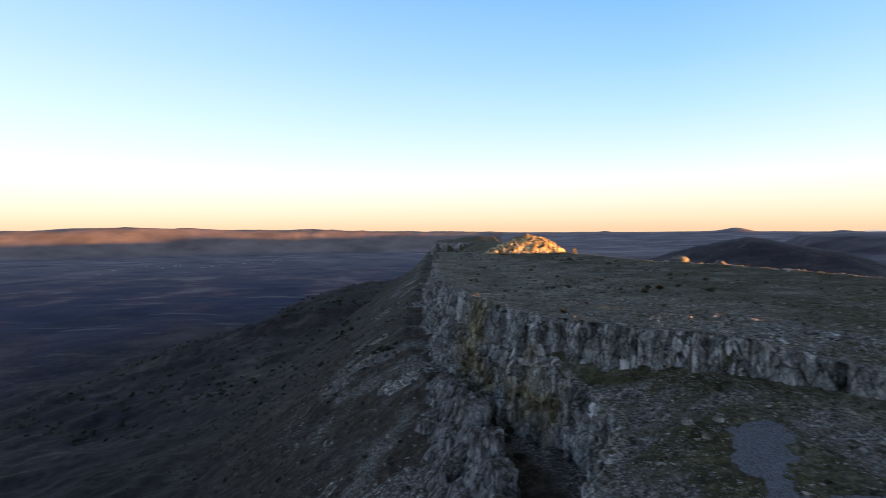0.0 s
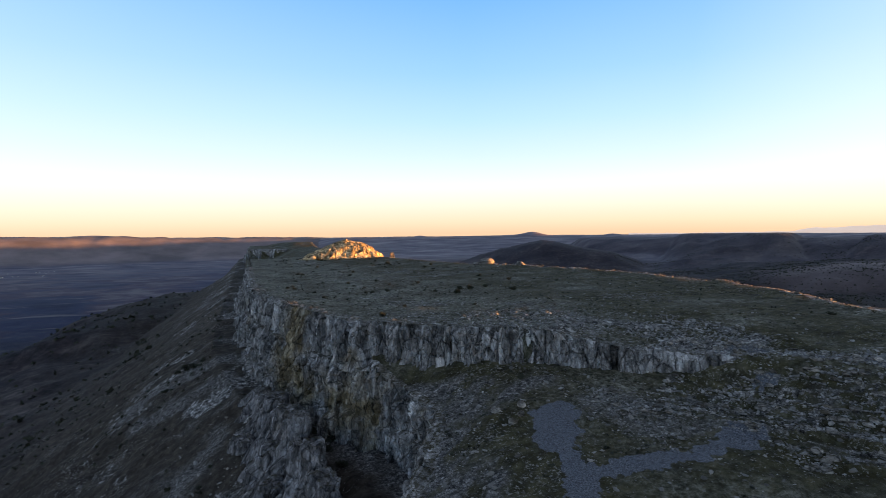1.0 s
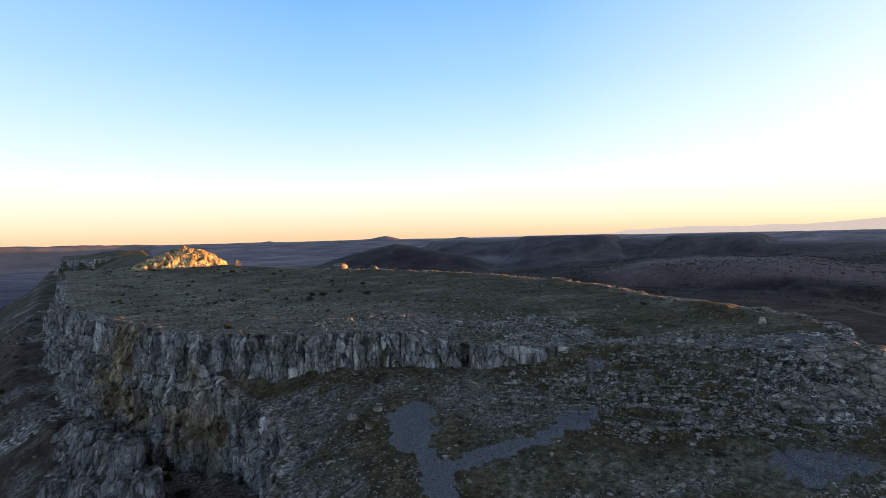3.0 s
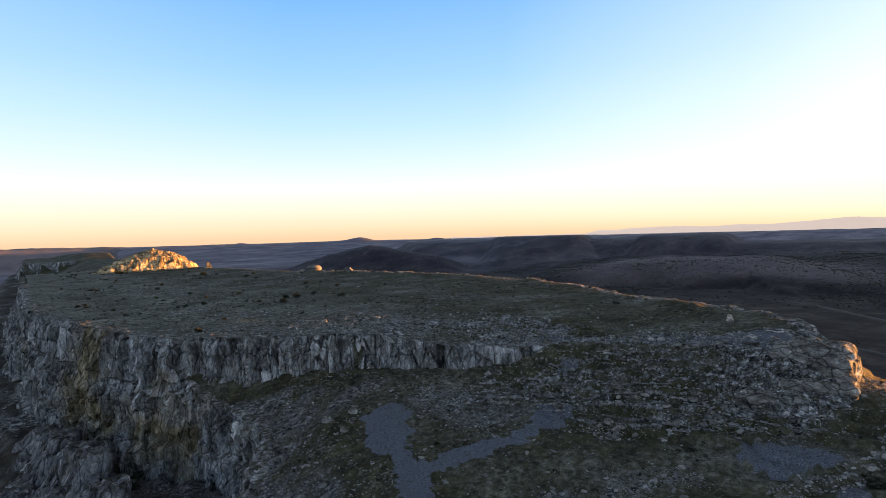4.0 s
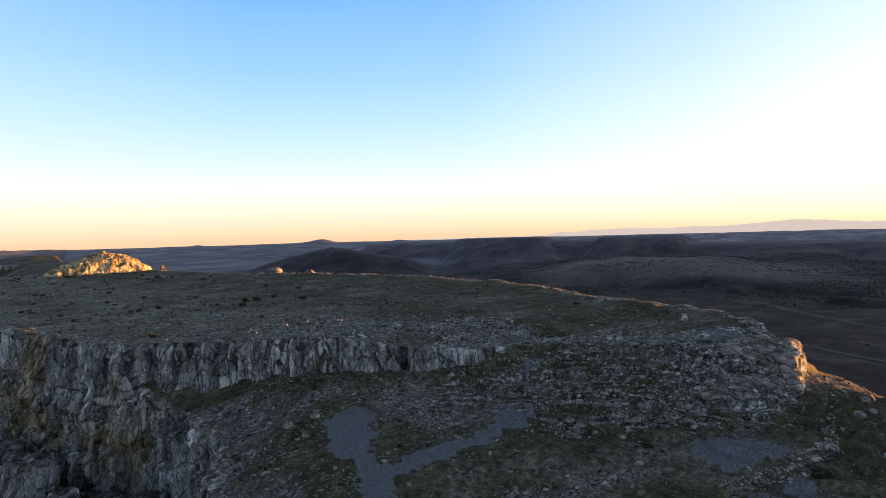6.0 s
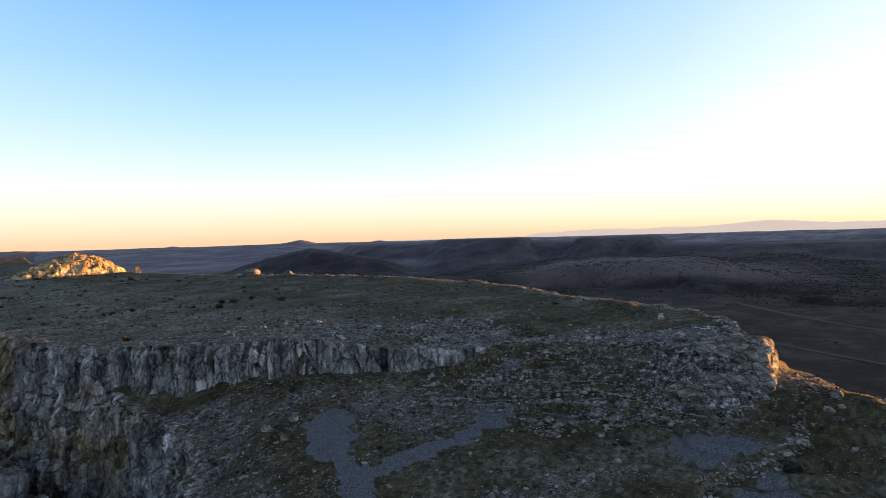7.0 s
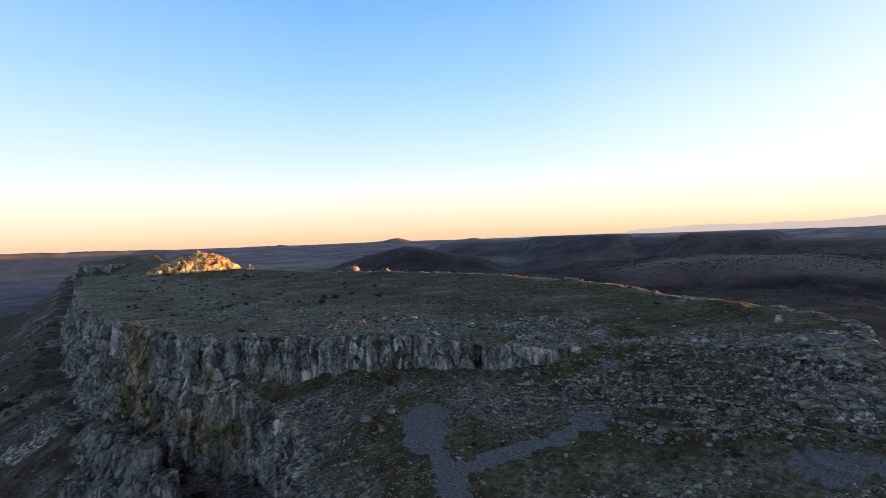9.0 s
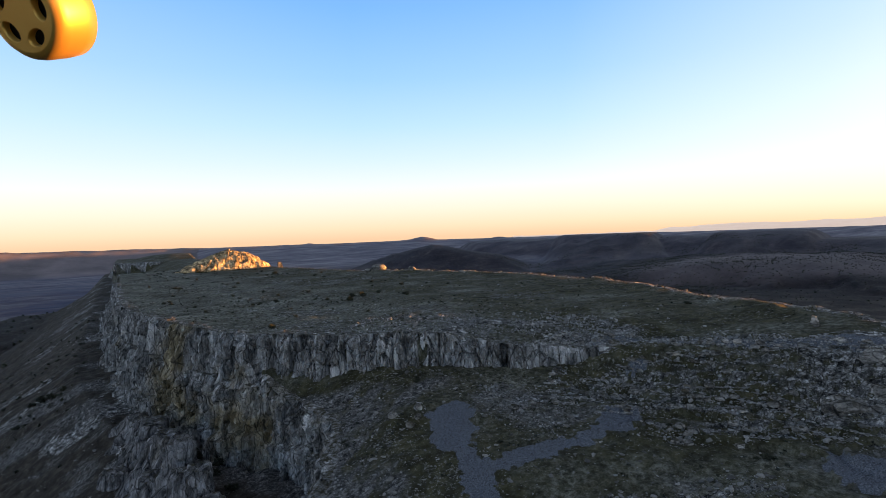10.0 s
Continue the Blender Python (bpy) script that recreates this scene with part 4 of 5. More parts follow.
for k, (x, y, z, a, b, c, turn) in enumerate([(72.5, -0.5, -12.0, 2.6, 3.0, 2.6, 20), (77, 1.2, -11.7, 2.4, 2.6, 2.2, -15),
                                              (74.6, 2.4, -11.6, 2.2, 2.6, 2.0, 40)]):
    rock_outcrop((x, y, z), turn, (a, b, c), 60 + 3 * k, "eroded pale limestone edge catching low sun")
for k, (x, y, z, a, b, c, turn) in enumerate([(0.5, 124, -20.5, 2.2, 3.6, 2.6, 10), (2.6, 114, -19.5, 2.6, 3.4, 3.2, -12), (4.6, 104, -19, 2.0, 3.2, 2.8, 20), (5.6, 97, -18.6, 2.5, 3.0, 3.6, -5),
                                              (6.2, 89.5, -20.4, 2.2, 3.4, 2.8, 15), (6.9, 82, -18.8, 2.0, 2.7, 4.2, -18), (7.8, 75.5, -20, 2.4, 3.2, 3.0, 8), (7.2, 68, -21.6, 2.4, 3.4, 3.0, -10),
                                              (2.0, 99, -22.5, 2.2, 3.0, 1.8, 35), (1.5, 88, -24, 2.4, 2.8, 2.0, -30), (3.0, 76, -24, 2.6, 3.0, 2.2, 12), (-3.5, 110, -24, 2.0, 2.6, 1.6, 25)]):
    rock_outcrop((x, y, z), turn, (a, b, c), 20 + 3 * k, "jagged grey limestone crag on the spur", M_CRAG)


def distant_mountains():
    az = np.radians(np.arange(38, 100, 0.12))
    r = np.array([4560, 4640, 4700, 4760, 4820, 4870, 4900, 4930.0])
    rise = np.array([-40, 0.02, 0.30, 0.62, 0.86, 1.0, 0.97, 0.6])
    deg = np.degrees(az)
    crest = 16 + 4850 * (0.0060 + 0.0030 * np.exp(-((deg - 62) / 7) ** 2) + 0.0085 * np.exp(-((deg - 74) / 4.2) ** 2) + 0.0050 * np.exp(-((deg - 88) / 8) ** 2)) + 7 * fbm(deg / 2.2, deg * 0, 5, 441)
    crest = (crest - 22) * step(46, 54, deg) * step(99, 94, deg) - 160 * step(54, 46, deg) - 60 * step(94, 99, deg)
    Z = np.where(rise[:, None] < -1, -40.0, crest[None, :] * rise[:, None] + 5 * ridged(deg[None, :] / 1.2, r[:, None] / 70, 3, 443))
    P = np.stack([r[:, None] * np.sin(az), r[:, None] * np.cos(az), Z], axis=-1)
    me = grid_mesh("distant_mountains", P)
    m, nt, bsdf = material("haze_glow_mountain")
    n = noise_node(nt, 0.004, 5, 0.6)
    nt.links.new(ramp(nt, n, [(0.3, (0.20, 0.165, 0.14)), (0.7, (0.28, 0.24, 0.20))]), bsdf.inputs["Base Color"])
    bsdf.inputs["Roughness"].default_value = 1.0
    # a faint emission stands in for the bright haze before the range
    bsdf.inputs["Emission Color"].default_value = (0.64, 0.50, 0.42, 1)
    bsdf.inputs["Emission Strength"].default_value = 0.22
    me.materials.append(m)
    shade(me, True)
    return tagged(new("backdrop_mountains", me), "mountain range on the far horizon, paled by a haze-like glow", "mountains", kind="structure")


distant_mountains()

# ---- stones ----


def stone_shapes(count, seed):
    """A few angular stones, from squashed and cut icospheres: their points and faces."""
    rng = np.random.default_rng(seed)
    out = []
    for _ in range(count):
        bm = bmesh.new()
        bmesh.ops.create_icosphere(bm, subdivisions=1, radius=0.5)
        co = np.array([v.co[:] for v in bm.verts])
        for _cut in range(8):
            n = rng.normal(size=3)
            n /= np.linalg.norm(n)
            lim = rng.uniform(0.18, 0.40)
            d = co @ n
            co = co - np.outer(np.maximum(d - lim, 0), n)
        co *= rng.uniform(0.75, 1.25, co.shape[0])[:, None] ** 0.4
        co *= (1.0, rng.uniform(0.5, 0.95), rng.uniform(0.28, 0.62))
        out.append((co, np.array([[v.index for v in f.verts] for f in bm.faces])))
        bm.free()
    return out


def scatter(name, pos, size, mat, label, category, seed, sink=0.25, tall=1.0):
    rng = np.random.default_rng(seed)
    shapes = stone_shapes(9, seed + 1)
    verts, faces, base = [], [], 0
    for (x, y, z), s in zip(pos, size):
        co, f = shapes[rng.integers(len(shapes))]
        a = rng.uniform(0, 2 * math.pi)
        ca, sa = math.cos(a), math.sin(a)
        q = co * s * (1, 1, tall * rng.uniform(0.6, 1.1))
        q = np.stack([q[:, 0] * ca - q[:, 1] * sa, q[:, 0] * sa + q[:, 1] * ca, q[:, 2] + 0.30 * rng.uniform(-1, 1) * q[:, 0]], axis=-1)
        verts.append(q + (x, y, z + s * (0.30 - sink)))
        faces.append(f + base)
        base += len(co)
    V, F = np.concatenate(verts), np.concatenate(faces)
    me = bpy.data.meshes.new(name)
    me.vertices.add(len(V))
    me.vertices.foreach_set("co", V.astype(np.float32).reshape(-1))
    me.loops.add(F.size)
    me.loops.foreach_set("vertex_index", F.astype(np.int32).reshape(-1))
    me.polygons.add(len(F))
    me.polygons.foreach_set("loop_start", np.arange(0, F.size, 3, dtype=np.int32))
    me.update(calc_edges=True)
    me.materials.append(mat)
    shade(me, False)
    return tagged(new(name, me), label, category, kind="stuff")


def spots(count, box, weight, seed):
    """Places on the ground within box, thinned by weight(x, y, din, dlow, top, terrace)."""
    rng = np.random.default_rng(seed)
    x = rng.uniform(box[0], box[1], count)
    y = rng.uniform(box[2], box[3], count)
    z, din, dlow, top, terrace, east = ground_height(x, y)
    keep = rng.uniform(size=count) < weight(x, y, din, dlow, top, terrace)
    return np.stack([x, y, z], axis=-1)[keep], rng


def terrace_weight(x, y, din, dlow, top, terrace):
    share = rubble_share(x, y, din, dlow, top, terrace)
    return np.where(terrace & (gravel_share(x, y) < 0.3) & (-din > 0.8), (0.03 + 0.97 * share) * np.where((x < 40) & (dlow < 17), 0.4, 1) * np.where(inside_distance(x, y, SLABS) > 0, 0.35, 1), 0)


def plateau_weight(x, y, din, dlow, top, terrace):
    share = rubble_share(x, y, din, dlow, top, terrace)
    return np.where(top & (din > 1.5) & (gravel_share(x, y) < 0.3), 0.03 + 0.9 * share, 0)


def flank_weight(x, y, din, dlow, top, terrace):
    w = 0.05 + 0.8 * step(0.0, 0.4, fbm((x + 0.4 * y) / 18, y / 30, 4, 59)) * step(70, 5, -dlow)
    return np.where(~top & ~terrace & (-dlow > 3), w, 0)


def gravel_weight(x, y, din, dlow, top, terrace):
    return np.where(gravel_share(x, y) > 0.55, 1.0, 0.0)


pos, rng = spots(95000, (10, 96, 8, 90), terrace_weight, 501)
scatter("terrace_rubble", pos, np.minimum(0.19 * rng.uniform(0.02, 1, len(pos)) ** -0.5, 1.2), M_CHIPS, "broken pale limestone rubble strewn over thin turf", "rubble", 502)
pos, rng = spots(90000, (-4, 132, 44, 250), plateau_weight, 503)
scatter("plateau_rubble", pos, np.minimum(0.19 * rng.uniform(0.02, 1, len(pos)) ** -0.5, 1.1), M_CHIPS, "weathered limestone fragments on the grassy plateau", "rubble", 504)
pos, rng = spots(90000, (-4, 92, 22, 200), lambda x, y, din, dlow, top, terrace: np.where(top & (din > 1.4) & (din < 3.6) & (x < 84), 0.20, 0), 509)
scatter("rim_blocks", pos, np.exp(rng.normal(-0.35, 0.4, len(pos))), M_CHIPS, "loosened limestone blocks along the cliff rim", "blocks", 510)
pos, rng = spots(9000, (-80, 14, 60, 260), flank_weight, 505)
scatter("flank_rubble", pos, np.exp(rng.normal(-0.6, 0.5, len(pos))), M_CHIPS, "grey limestone scree lying on the steep flank", "scree", 506)
pos, rng = spots(60000, (28, 90, 12, 72), gravel_weight, 507)
scatter("gravel_chips", pos, np.exp(rng.normal(-1.75, 0.35, len(pos))), M_GRAVEL, "loose blue-grey gravel filling a bare patch and track", "gravel", 508)




def karst_weight(x, y, din, dlow, top, terrace):
    """Weathered blocks in broken rows behind the rim."""
    rows = step(0.10, 0.55, ridged(din / 4.2 + 0.5 * fbm(x / 7, y / 7, 3, 68), (x - y) / 18, 2, 69))
    zone = step(22, 9, din + 5 * fbm(x / 9, y / 9, 3, 86)) * step(28, 46, x) * step(86, 74, x) * step(120, 104, y) * step(-0.25, 0.25, fbm(x / 10, y / 10, 3, 88))
    return np.where(top & (din > 2.0) & (gravel_share(x, y) < 0.5), zone * (0.12 + 0.88 * rows), 0)


pos, rng = spots(52000, (26, 90, 46, 122), karst_weight, 515)
scatter("karst_blocks", pos, np.minimum(0.26 * rng.uniform(0.02, 1, len(pos)) ** -0.42, 1.2), M_BLOCKS, "weathered pale limestone blocks in broken rows behind the rim", "blocks", 516, 0.12, 1.8)

LEDGES = [[(53.4, 21.2), (58.5, 22.3), (64.4, 19.3), (72.7, 17.4), (75.6, 17.8)], [(57, 64), (61, 66.5), (64, 65), (67.5, 63)],
          [(77.5, 22.8), (74.5, 24.6), (69.5, 28.8), (66.2, 34.5)], [(50, 59), (56, 58), (62, 54.5), (67, 48.5)], [(56, 52), (62, 47), (67, 41.5), (73, 38)],
          [(60, 61), (66, 58), (71, 52.5), (76, 45)], [(72, 45), (76, 38.5), (80, 33.5)]]


def block_weight(x, y, din, dlow, top, terrace):
    """Broken blocks lie along the outcropping ledges, in clusters."""
    near = np.minimum.reduce([line_distance(x, y, line) for line in LEDGES]) + 0.9 * fbm(x / 3, y / 3, 3, 82)
    heap = step(-0.05, 0.35, fbm(x / 3.2, y / 3.2, 4, 83)) * (np.maximum(inside_distance(x, y, SLABS), inside_distance(x, y, MIDDLE)) > -1)
    strip = line_distance(x, y, GRAVEL_PATHS[2]) < 3.6 + 1.2 * fbm(x / 3, y / 3, 3, 84)
    return np.where((terrace & (-din > 1)) | strip, (0.45 * step(1.6, 0.0, near) + 0.50 * heap) * (0.25 + 0.75 * step(7, 15, np.hypot(x - 81.5, y - 30))) + 0.40 * strip, 0)


pos, rng = spots(62000, (46, 86, 14, 72), block_weight, 511)
size = np.minimum(0.24 * rng.uniform(0.02, 1, len(pos)) ** -0.45, 1.35)
LARGE_BLOCKS = [(*p, q) for p, q in zip(pos, size) if q > 0.98][:160]
pos, size = pos[size <= 0.98], size[size <= 0.98]
scatter("ledge_blocks", pos, size, M_BLOCKS, "pale broken limestone blocks along low outcropping ledges", "blocks", 512, 0.2, 1.7)


def boulder_mesh(seed, flat=0.75):
    rng = np.random.default_rng(seed)
    bm = bmesh.new()
    bmesh.ops.create_icosphere(bm, subdivisions=3, radius=0.5)
    co = np.array([v.co[:] for v in bm.verts])
    for _ in range(9):
        n = rng.normal(size=3)
        n /= np.linalg.norm(n)
        d = co @ n
        co = co - np.outer(np.maximum(d - rng.uniform(0.28, 0.44), 0), n)
    for v, c in zip(bm.verts, co):
        c = Vector(c)
        v.co = c * (1 + 0.10 * noise.fractal(c * 4 + Vector((seed, 0, 0)), 1.0, 2.0, 4))
        v.co.z *= flat
    low = min(v.co.z for v in bm.verts)
    for v in bm.verts:
        v.co.z -= low * 0.75
    me = bpy.data.meshes.new("boulder")
    bm.to_mesh(me)
    bm.free()
    me.materials.append(M_PALE)
    return me


BOULDERS = [boulder_mesh(600 + k) for k in range(5)]


def boulder(x, y, size, kind, label, turn, tall=1.0, group="loose boulders"):
    z = float(ground_height(np.array([x]), np.array([y]))[0][0])
    ob = new("boulder", BOULDERS[kind % 5])
    ob.matrix_basis = Matrix.Translation((x, y, z - 0.06 * size)) @ Matrix.Rotation(turn, 4, "Z") @ Matrix.Diagonal((size, size * 0.85, size * tall, 1))
    return tagged(ob, label, "boulder", group)


rng = np.random.default_rng(613)
for k, (x, y, z, q) in enumerate(LARGE_BLOCKS):
    ob = new("boulder", BOULDERS[k % 5])
    ob.matrix_basis = Matrix.Translation((x, y, z - 0.08)) @ Matrix.Rotation(rng.uniform(0, 6.2), 4, "Z") @ Matrix.Rotation(rng.uniform(-0.3, 0.3), 4, "X") @ Matrix.Diagonal((q * 1.25, q, q * rng.uniform(0.7, 1.0), 1))
    tagged(ob, "pale broken limestone block on a low outcropping ledge", "boulder", "blocks on the ledges")
for k, (x, y, s) in enumerate([(31.5, 69, 1.5), (35.1, 68.1, 1.5), (32.2, 65.1, 1.5), (33.9, 65.8, 1.3)]):
    boulder(x, y, s, k, "rounded pale boulder on turf beside the gravel patch", k * 1.3)
for k, (x, y, s) in enumerate([(82.3, 16.1, 1.8), (79.4, 16.2, 1.5), (78.9, 15.1, 1.3), (80.3, 15.2, 1.0), (75.2, 12.9, 1.0), (73.9, 8.6, 0.8), (77, 18.5, 0.9)]):
    boulder(x, y, s, k + 1, "fallen pale limestone block below the prow", k * 0.9)
for k, (x, y, s, tall) in enumerate([(102.6, 234, 7.5, 0.75), (98.5, 236, 4.0, 0.7), (110.2, 214, 4.6, 0.9), (121, 190, 3.0, 0.5), (129, 150, 2.6, 0.6), (130.5, 131, 2.8, 0.9),
                                     (120, 96, 2.2, 0.5), (113, 76, 1.6, 0.6), (106.5, 51.5, 1.9, 0.6), (108, 56, 1.2, 0.7), (103, 43, 1.3, 0.6), (99.5, 36.5, 1.5, 0.7)]):
    boulder(x, y, s, k, "weathered rim boulder touched by orange sunlight", k * 0.7, tall, "boulders on the east rim")


def standing_stone(name, x, y, width, height, seed, label):
    bm = bmesh.new()
    bmesh.ops.create_cube(bm, size=1.0)
    bmesh.ops.subdivide_edges(bm, edges=bm.edges[:], cuts=7, use_grid_fill=True)
    for v in bm.verts:
        v.co.z += 0.5
        taper = 1 - 0.45 * v.co.z
        v.co.x *= taper * width
        v.co.y *= taper * width * 0.7
        v.co.z *= height
        v.co += Vector(noise.noise_vector(v.co * 1.3 + Vector((seed, 0, 0)))) * 0.16 * width
    me = bpy.data.meshes.new(name)
    bm.to_mesh(me)
    bm.free()
    me.materials.append(M_PALE)
    ob = new(name, me)
    z = float(ground_height(np.array([x]), np.array([y]))[0][0])
    ob.location = (x, y, z - 0.3)
    return tagged(ob, label, "rock")


standing_stone("rock_stack", 80.5, 331, 3.2, 3.6, 3, "lone upright limestone stack glowing in the sun")
standing_stone("standing_slab", 92.5, 43.2, 1.2, 1.5, 7, "leaning split limestone slab at the grassy rim")
standing_stone("standing_slab", 91.2, 42.4, 1.1, 0.9, 9, "short sunlit limestone stump beside a slab")

# ---- shrubs ----


def bush_mesh(seed, leaves=230):
    rng = np.random.default_rng(seed)
    verts, faces = [], []
    lobes = [(rng.uniform(-0.5, 0.5), rng.uniform(-0.5, 0.5), rng.uniform(0.25, 0.7), rng.uniform(0.3, 0.5)) for _ in range(6)]
    for _ in range(leaves):
        lx, ly, lz, lr = lobes[rng.integers(len(lobes))]
        d = rng.normal(size=3)
        d /= np.linalg.norm(d)
        c = np.array([lx, ly, lz]) + d * lr * rng.uniform(0.55, 1.05)
        c[2] = max(c[2], 0.06)
        a, b = rng.normal(size=3), rng.normal(size=3)
        a /= np.linalg.norm(a)
        b -= a * (a @ b)
        b /= np.linalg.norm(b)
        s = rng.uniform(0.09, 0.2)
        n = len(verts)
        verts += [tuple(c + a * s), tuple(c + b * s * 0.7), tuple(c - a * s), tuple(c - b * s * 0.7 + 0.05)]
        faces.append((n, n + 1, n + 2, n + 3))
    me = bpy.data.meshes.new("foliage")
    me.from_pydata(verts, [], faces)
    me.materials.append(M_LEAF)
    return me


def stem_mesh():
    bm = bmesh.new()
    for k in range(4):
        a = k * 1.7
        m = Matrix.Rotation(0.5, 4, (math.cos(a), math.sin(a), 0)) @ Matrix.Translation((0, 0, 0.25))
        bmesh.ops.create_cone(bm, cap_ends=True, segments=6, radius1=0.06, radius2=0.02, depth=0.6, matrix=m)
    me = bpy.data.meshes.new("stem")
    bm.to_mesh(me)
    bm.free()
    me.materials.append(M_BARK)
    return me


BUSHES = []
STEM = stem_mesh()


def bush(x, y, size, k, label, group, turn, tall=0.8):
    z = float(ground_height(np.array([x]), np.array([y]))[0][0])
    ob = new("bush")
    ob.matrix_basis = Matrix.Translation((x, y, z - 0.05)) @ Matrix.Rotation(turn, 4, "Z") @ Matrix.Diagonal((size, size, size * tall, 1))
    for name, me in (("foliage", BUSHES[k % 5]), ("stem", STEM)):
        part = new(name, me)
        part.parent = ob
    return tagged(ob, label, "bush", group)


BUSHES += [bush_mesh(700 + k) for k in range(5)]
PLATEAU_BUSHES = [(23.7, 105.8, 1.9), (30.8, 114.9, 1.3), (34.8, 149.9, 1.9), (29.8, 146.5, 1.3), (28.6, 148.2, 1.3), (29.1, 180.8, 1.5), (46.7, 141.8, 1.6), (51.2, 137.3, 2.6),
                  (57.8, 143.9, 3.0), (55.5, 146, 2.2), (63.3, 144.9, 1.9), (67.7, 136.6, 2.4), (65.3, 278.7, 3.6), (37.5, 344.5, 4.5), (38.7, 227.9, 2.0), (46.1, 111.7, 1.2),
                  (80, 164.4, 2.0), (16.8, 143.8, 1.3), (99.7, 70.4, 1.6)]
for k, (x, y, s) in enumerate(PLATEAU_BUSHES):
    bush(x, y, s * 0.55, k, "dark low juniper bush on dry plateau turf", "plateau bushes", k * 1.1, 0.8)
rng = np.random.default_rng(77)
for k in range(90):
    y = rng.uniform(150, 400)
    x = rng.uniform(8, 112 - 0.1 * y)
    bush(x, y, rng.uniform(0.35, 0.85) * (1 + y / 700), k, "dark low juniper bush on dry plateau turf", "plateau bushes", k * 0.7, 0.7)
for k, (x, y, s) in enumerate([(63.3, 47.8, 1.6), (59.4, 32.5, 1.5), (66.4, 16.6, 2.2), (39.7, 77, 1.2), (58, 44, 0.8), (51.5, 58.5, 0.8), (70, 33, 0.9)]):
    bush(x, y, s * 0.6, k, "small dark shrub among the terrace rubble", "terrace bushes", k * 1.9)
for k, (x, y, s) in enumerate([(-19.9, 172.4, 3.2), (-17.6, 170.8, 2.8), (-22, 174, 2.4), (-15, 171.5, 2.0), (-24, 165, 1.8), (12.5, 100, 2.5), (9.5, 106, 2.8), (11, 96, 2.4), (13, 90, 2.2), (7, 112, 2.2)]):
    bush(x, y, s * 0.6, k, "dark shrub rooted on the steep shaded flank", "flank bushes", k * 2.1)


def far_scrub(name, box, count, weight, size, label, seed):
    """Scrub too far off to count: small clumps of a few leaves each, in one mesh."""
    pos, rng = spots(count, box, weight, seed)
    n = len(pos)
    big = size * rng.uniform(0.5, 1.5, n)[:, None, None]
    c = pos[:, None, :] + (0, 0, 0.3) * big + rng.normal(size=(n, 7, 3)) * (0.32, 0.32, 0.16) * big
    a, b = rng.normal(size=(n, 7, 3)) * 0.34 * big, rng.normal(size=(n, 7, 3)) * 0.34 * big
    verts = np.stack([c + a, c + b, c - a, c - b], axis=2).reshape(-1, 3).tolist()
    faces = np.arange(len(verts)).reshape(-1, 4).tolist()
    me = bpy.data.meshes.new(name)
    me.from_pydata(verts, [], faces)
    me.materials.append(M_LEAF)
    return tagged(new(name, me), label, "scrub", kind="stuff")


rng = np.random.default_rng(91)
edge, _t = resample([(98, 35), (102.5, 42), (107, 52), (112, 72), (121, 94), (130, 130), (129, 155), (122, 196), (113, 216), (104, 238)], 1.0)
for k in range(34):
    x, y = edge[int(rng.uniform(0, len(edge)) ** 1.0)]
    boulder(x - rng.uniform(0.2, 2.2), y, rng.uniform(0.5, 1.3) * (1 + y / 300), k, "small weathered rock on the sunlit plateau rim", k * 0.77, rng.uniform(0.5, 0.9), "small rocks on the east rim")




def rim_weight(x, y, din, dlow, top, terrace):
    return np.where(top & (din > 0.6) & (din < 4.0) & (x > 84), 0.10 + 0.75 * step(-0.1, 0.4, fbm(x / 6, y / 6, 3, 81)), 0)


pos, rng = spots(42000, (84, 134, 26, 240), rim_weight, 513)
scatter("rim_stones", pos, np.minimum((0.20 + 0.0012 * pos[:, 1]) * rng.uniform(0.02, 1, len(pos)) ** -0.4, 1.5), M_BLOCKS, "pale weathered stones crowding the plateau rim", "stones", 514, 0.2, 1.6)


def dirt_track(line, width, label):
    """A pale earth track laid over the valley floor."""
    p, t = resample(line, 8.0)
    d = np.gradient(p, axis=0)
    d /= np.linalg.norm(d, axis=1)[:, None]
    rows_p = []
    for q in (-1.0, -0.4, 0.4, 1.0):
        wv = width * (1 + 0.6 * noise2(t / 40, t * 0 + q, 93) + 0.3 * noise2(t / 14, t * 0 + q, 94))
        x, y = p[:, 0] - d[:, 1] * q * wv, p[:, 1] + d[:, 0] * q * wv
        rows_p.append(np.stack([x, y, ground_height(x, y)[0] + (0.9 if abs(q) < 0.9 else -0.5)], axis=-1))
    me = grid_mesh("dirt_track", np.stack(rows_p, axis=0))
    me.materials.append(M_EARTH)
    shade(me, True)
    return tagged(new("dirt_track", me), label, "track", kind="structure")


M_EARTH = plain_rough("pale_dry_earth", (0.020, 0.017, 0.015), (0.046, 0.039, 0.033), 0.05)
dirt_track([(900, 300), (804, 197), (769, 149), (742, 96), (734, 57), (716, 0), (690, -80)], 7.5, "pale dry earth track along the valley floor")
dirt_track([(640, 220), (590, 140), (568, 87), (553, 43), (538, 0), (520, -70)], 5.5, "narrow pale track below the mountain")
far_scrub("bench_scrub", (-330, -20, 140, 900), 3600, lambda x, y, din, dlow, top, terrace: np.where((dlow < -45) & (x < 20) & (y + 0.5 * x > 180), 0.25 + 0.75 * step(0, 0.4, fbm(x / 60, y / 60, 3, 63)), 0),
          1.5, "scattered dark scrub on the bench below the cliffs", 801)
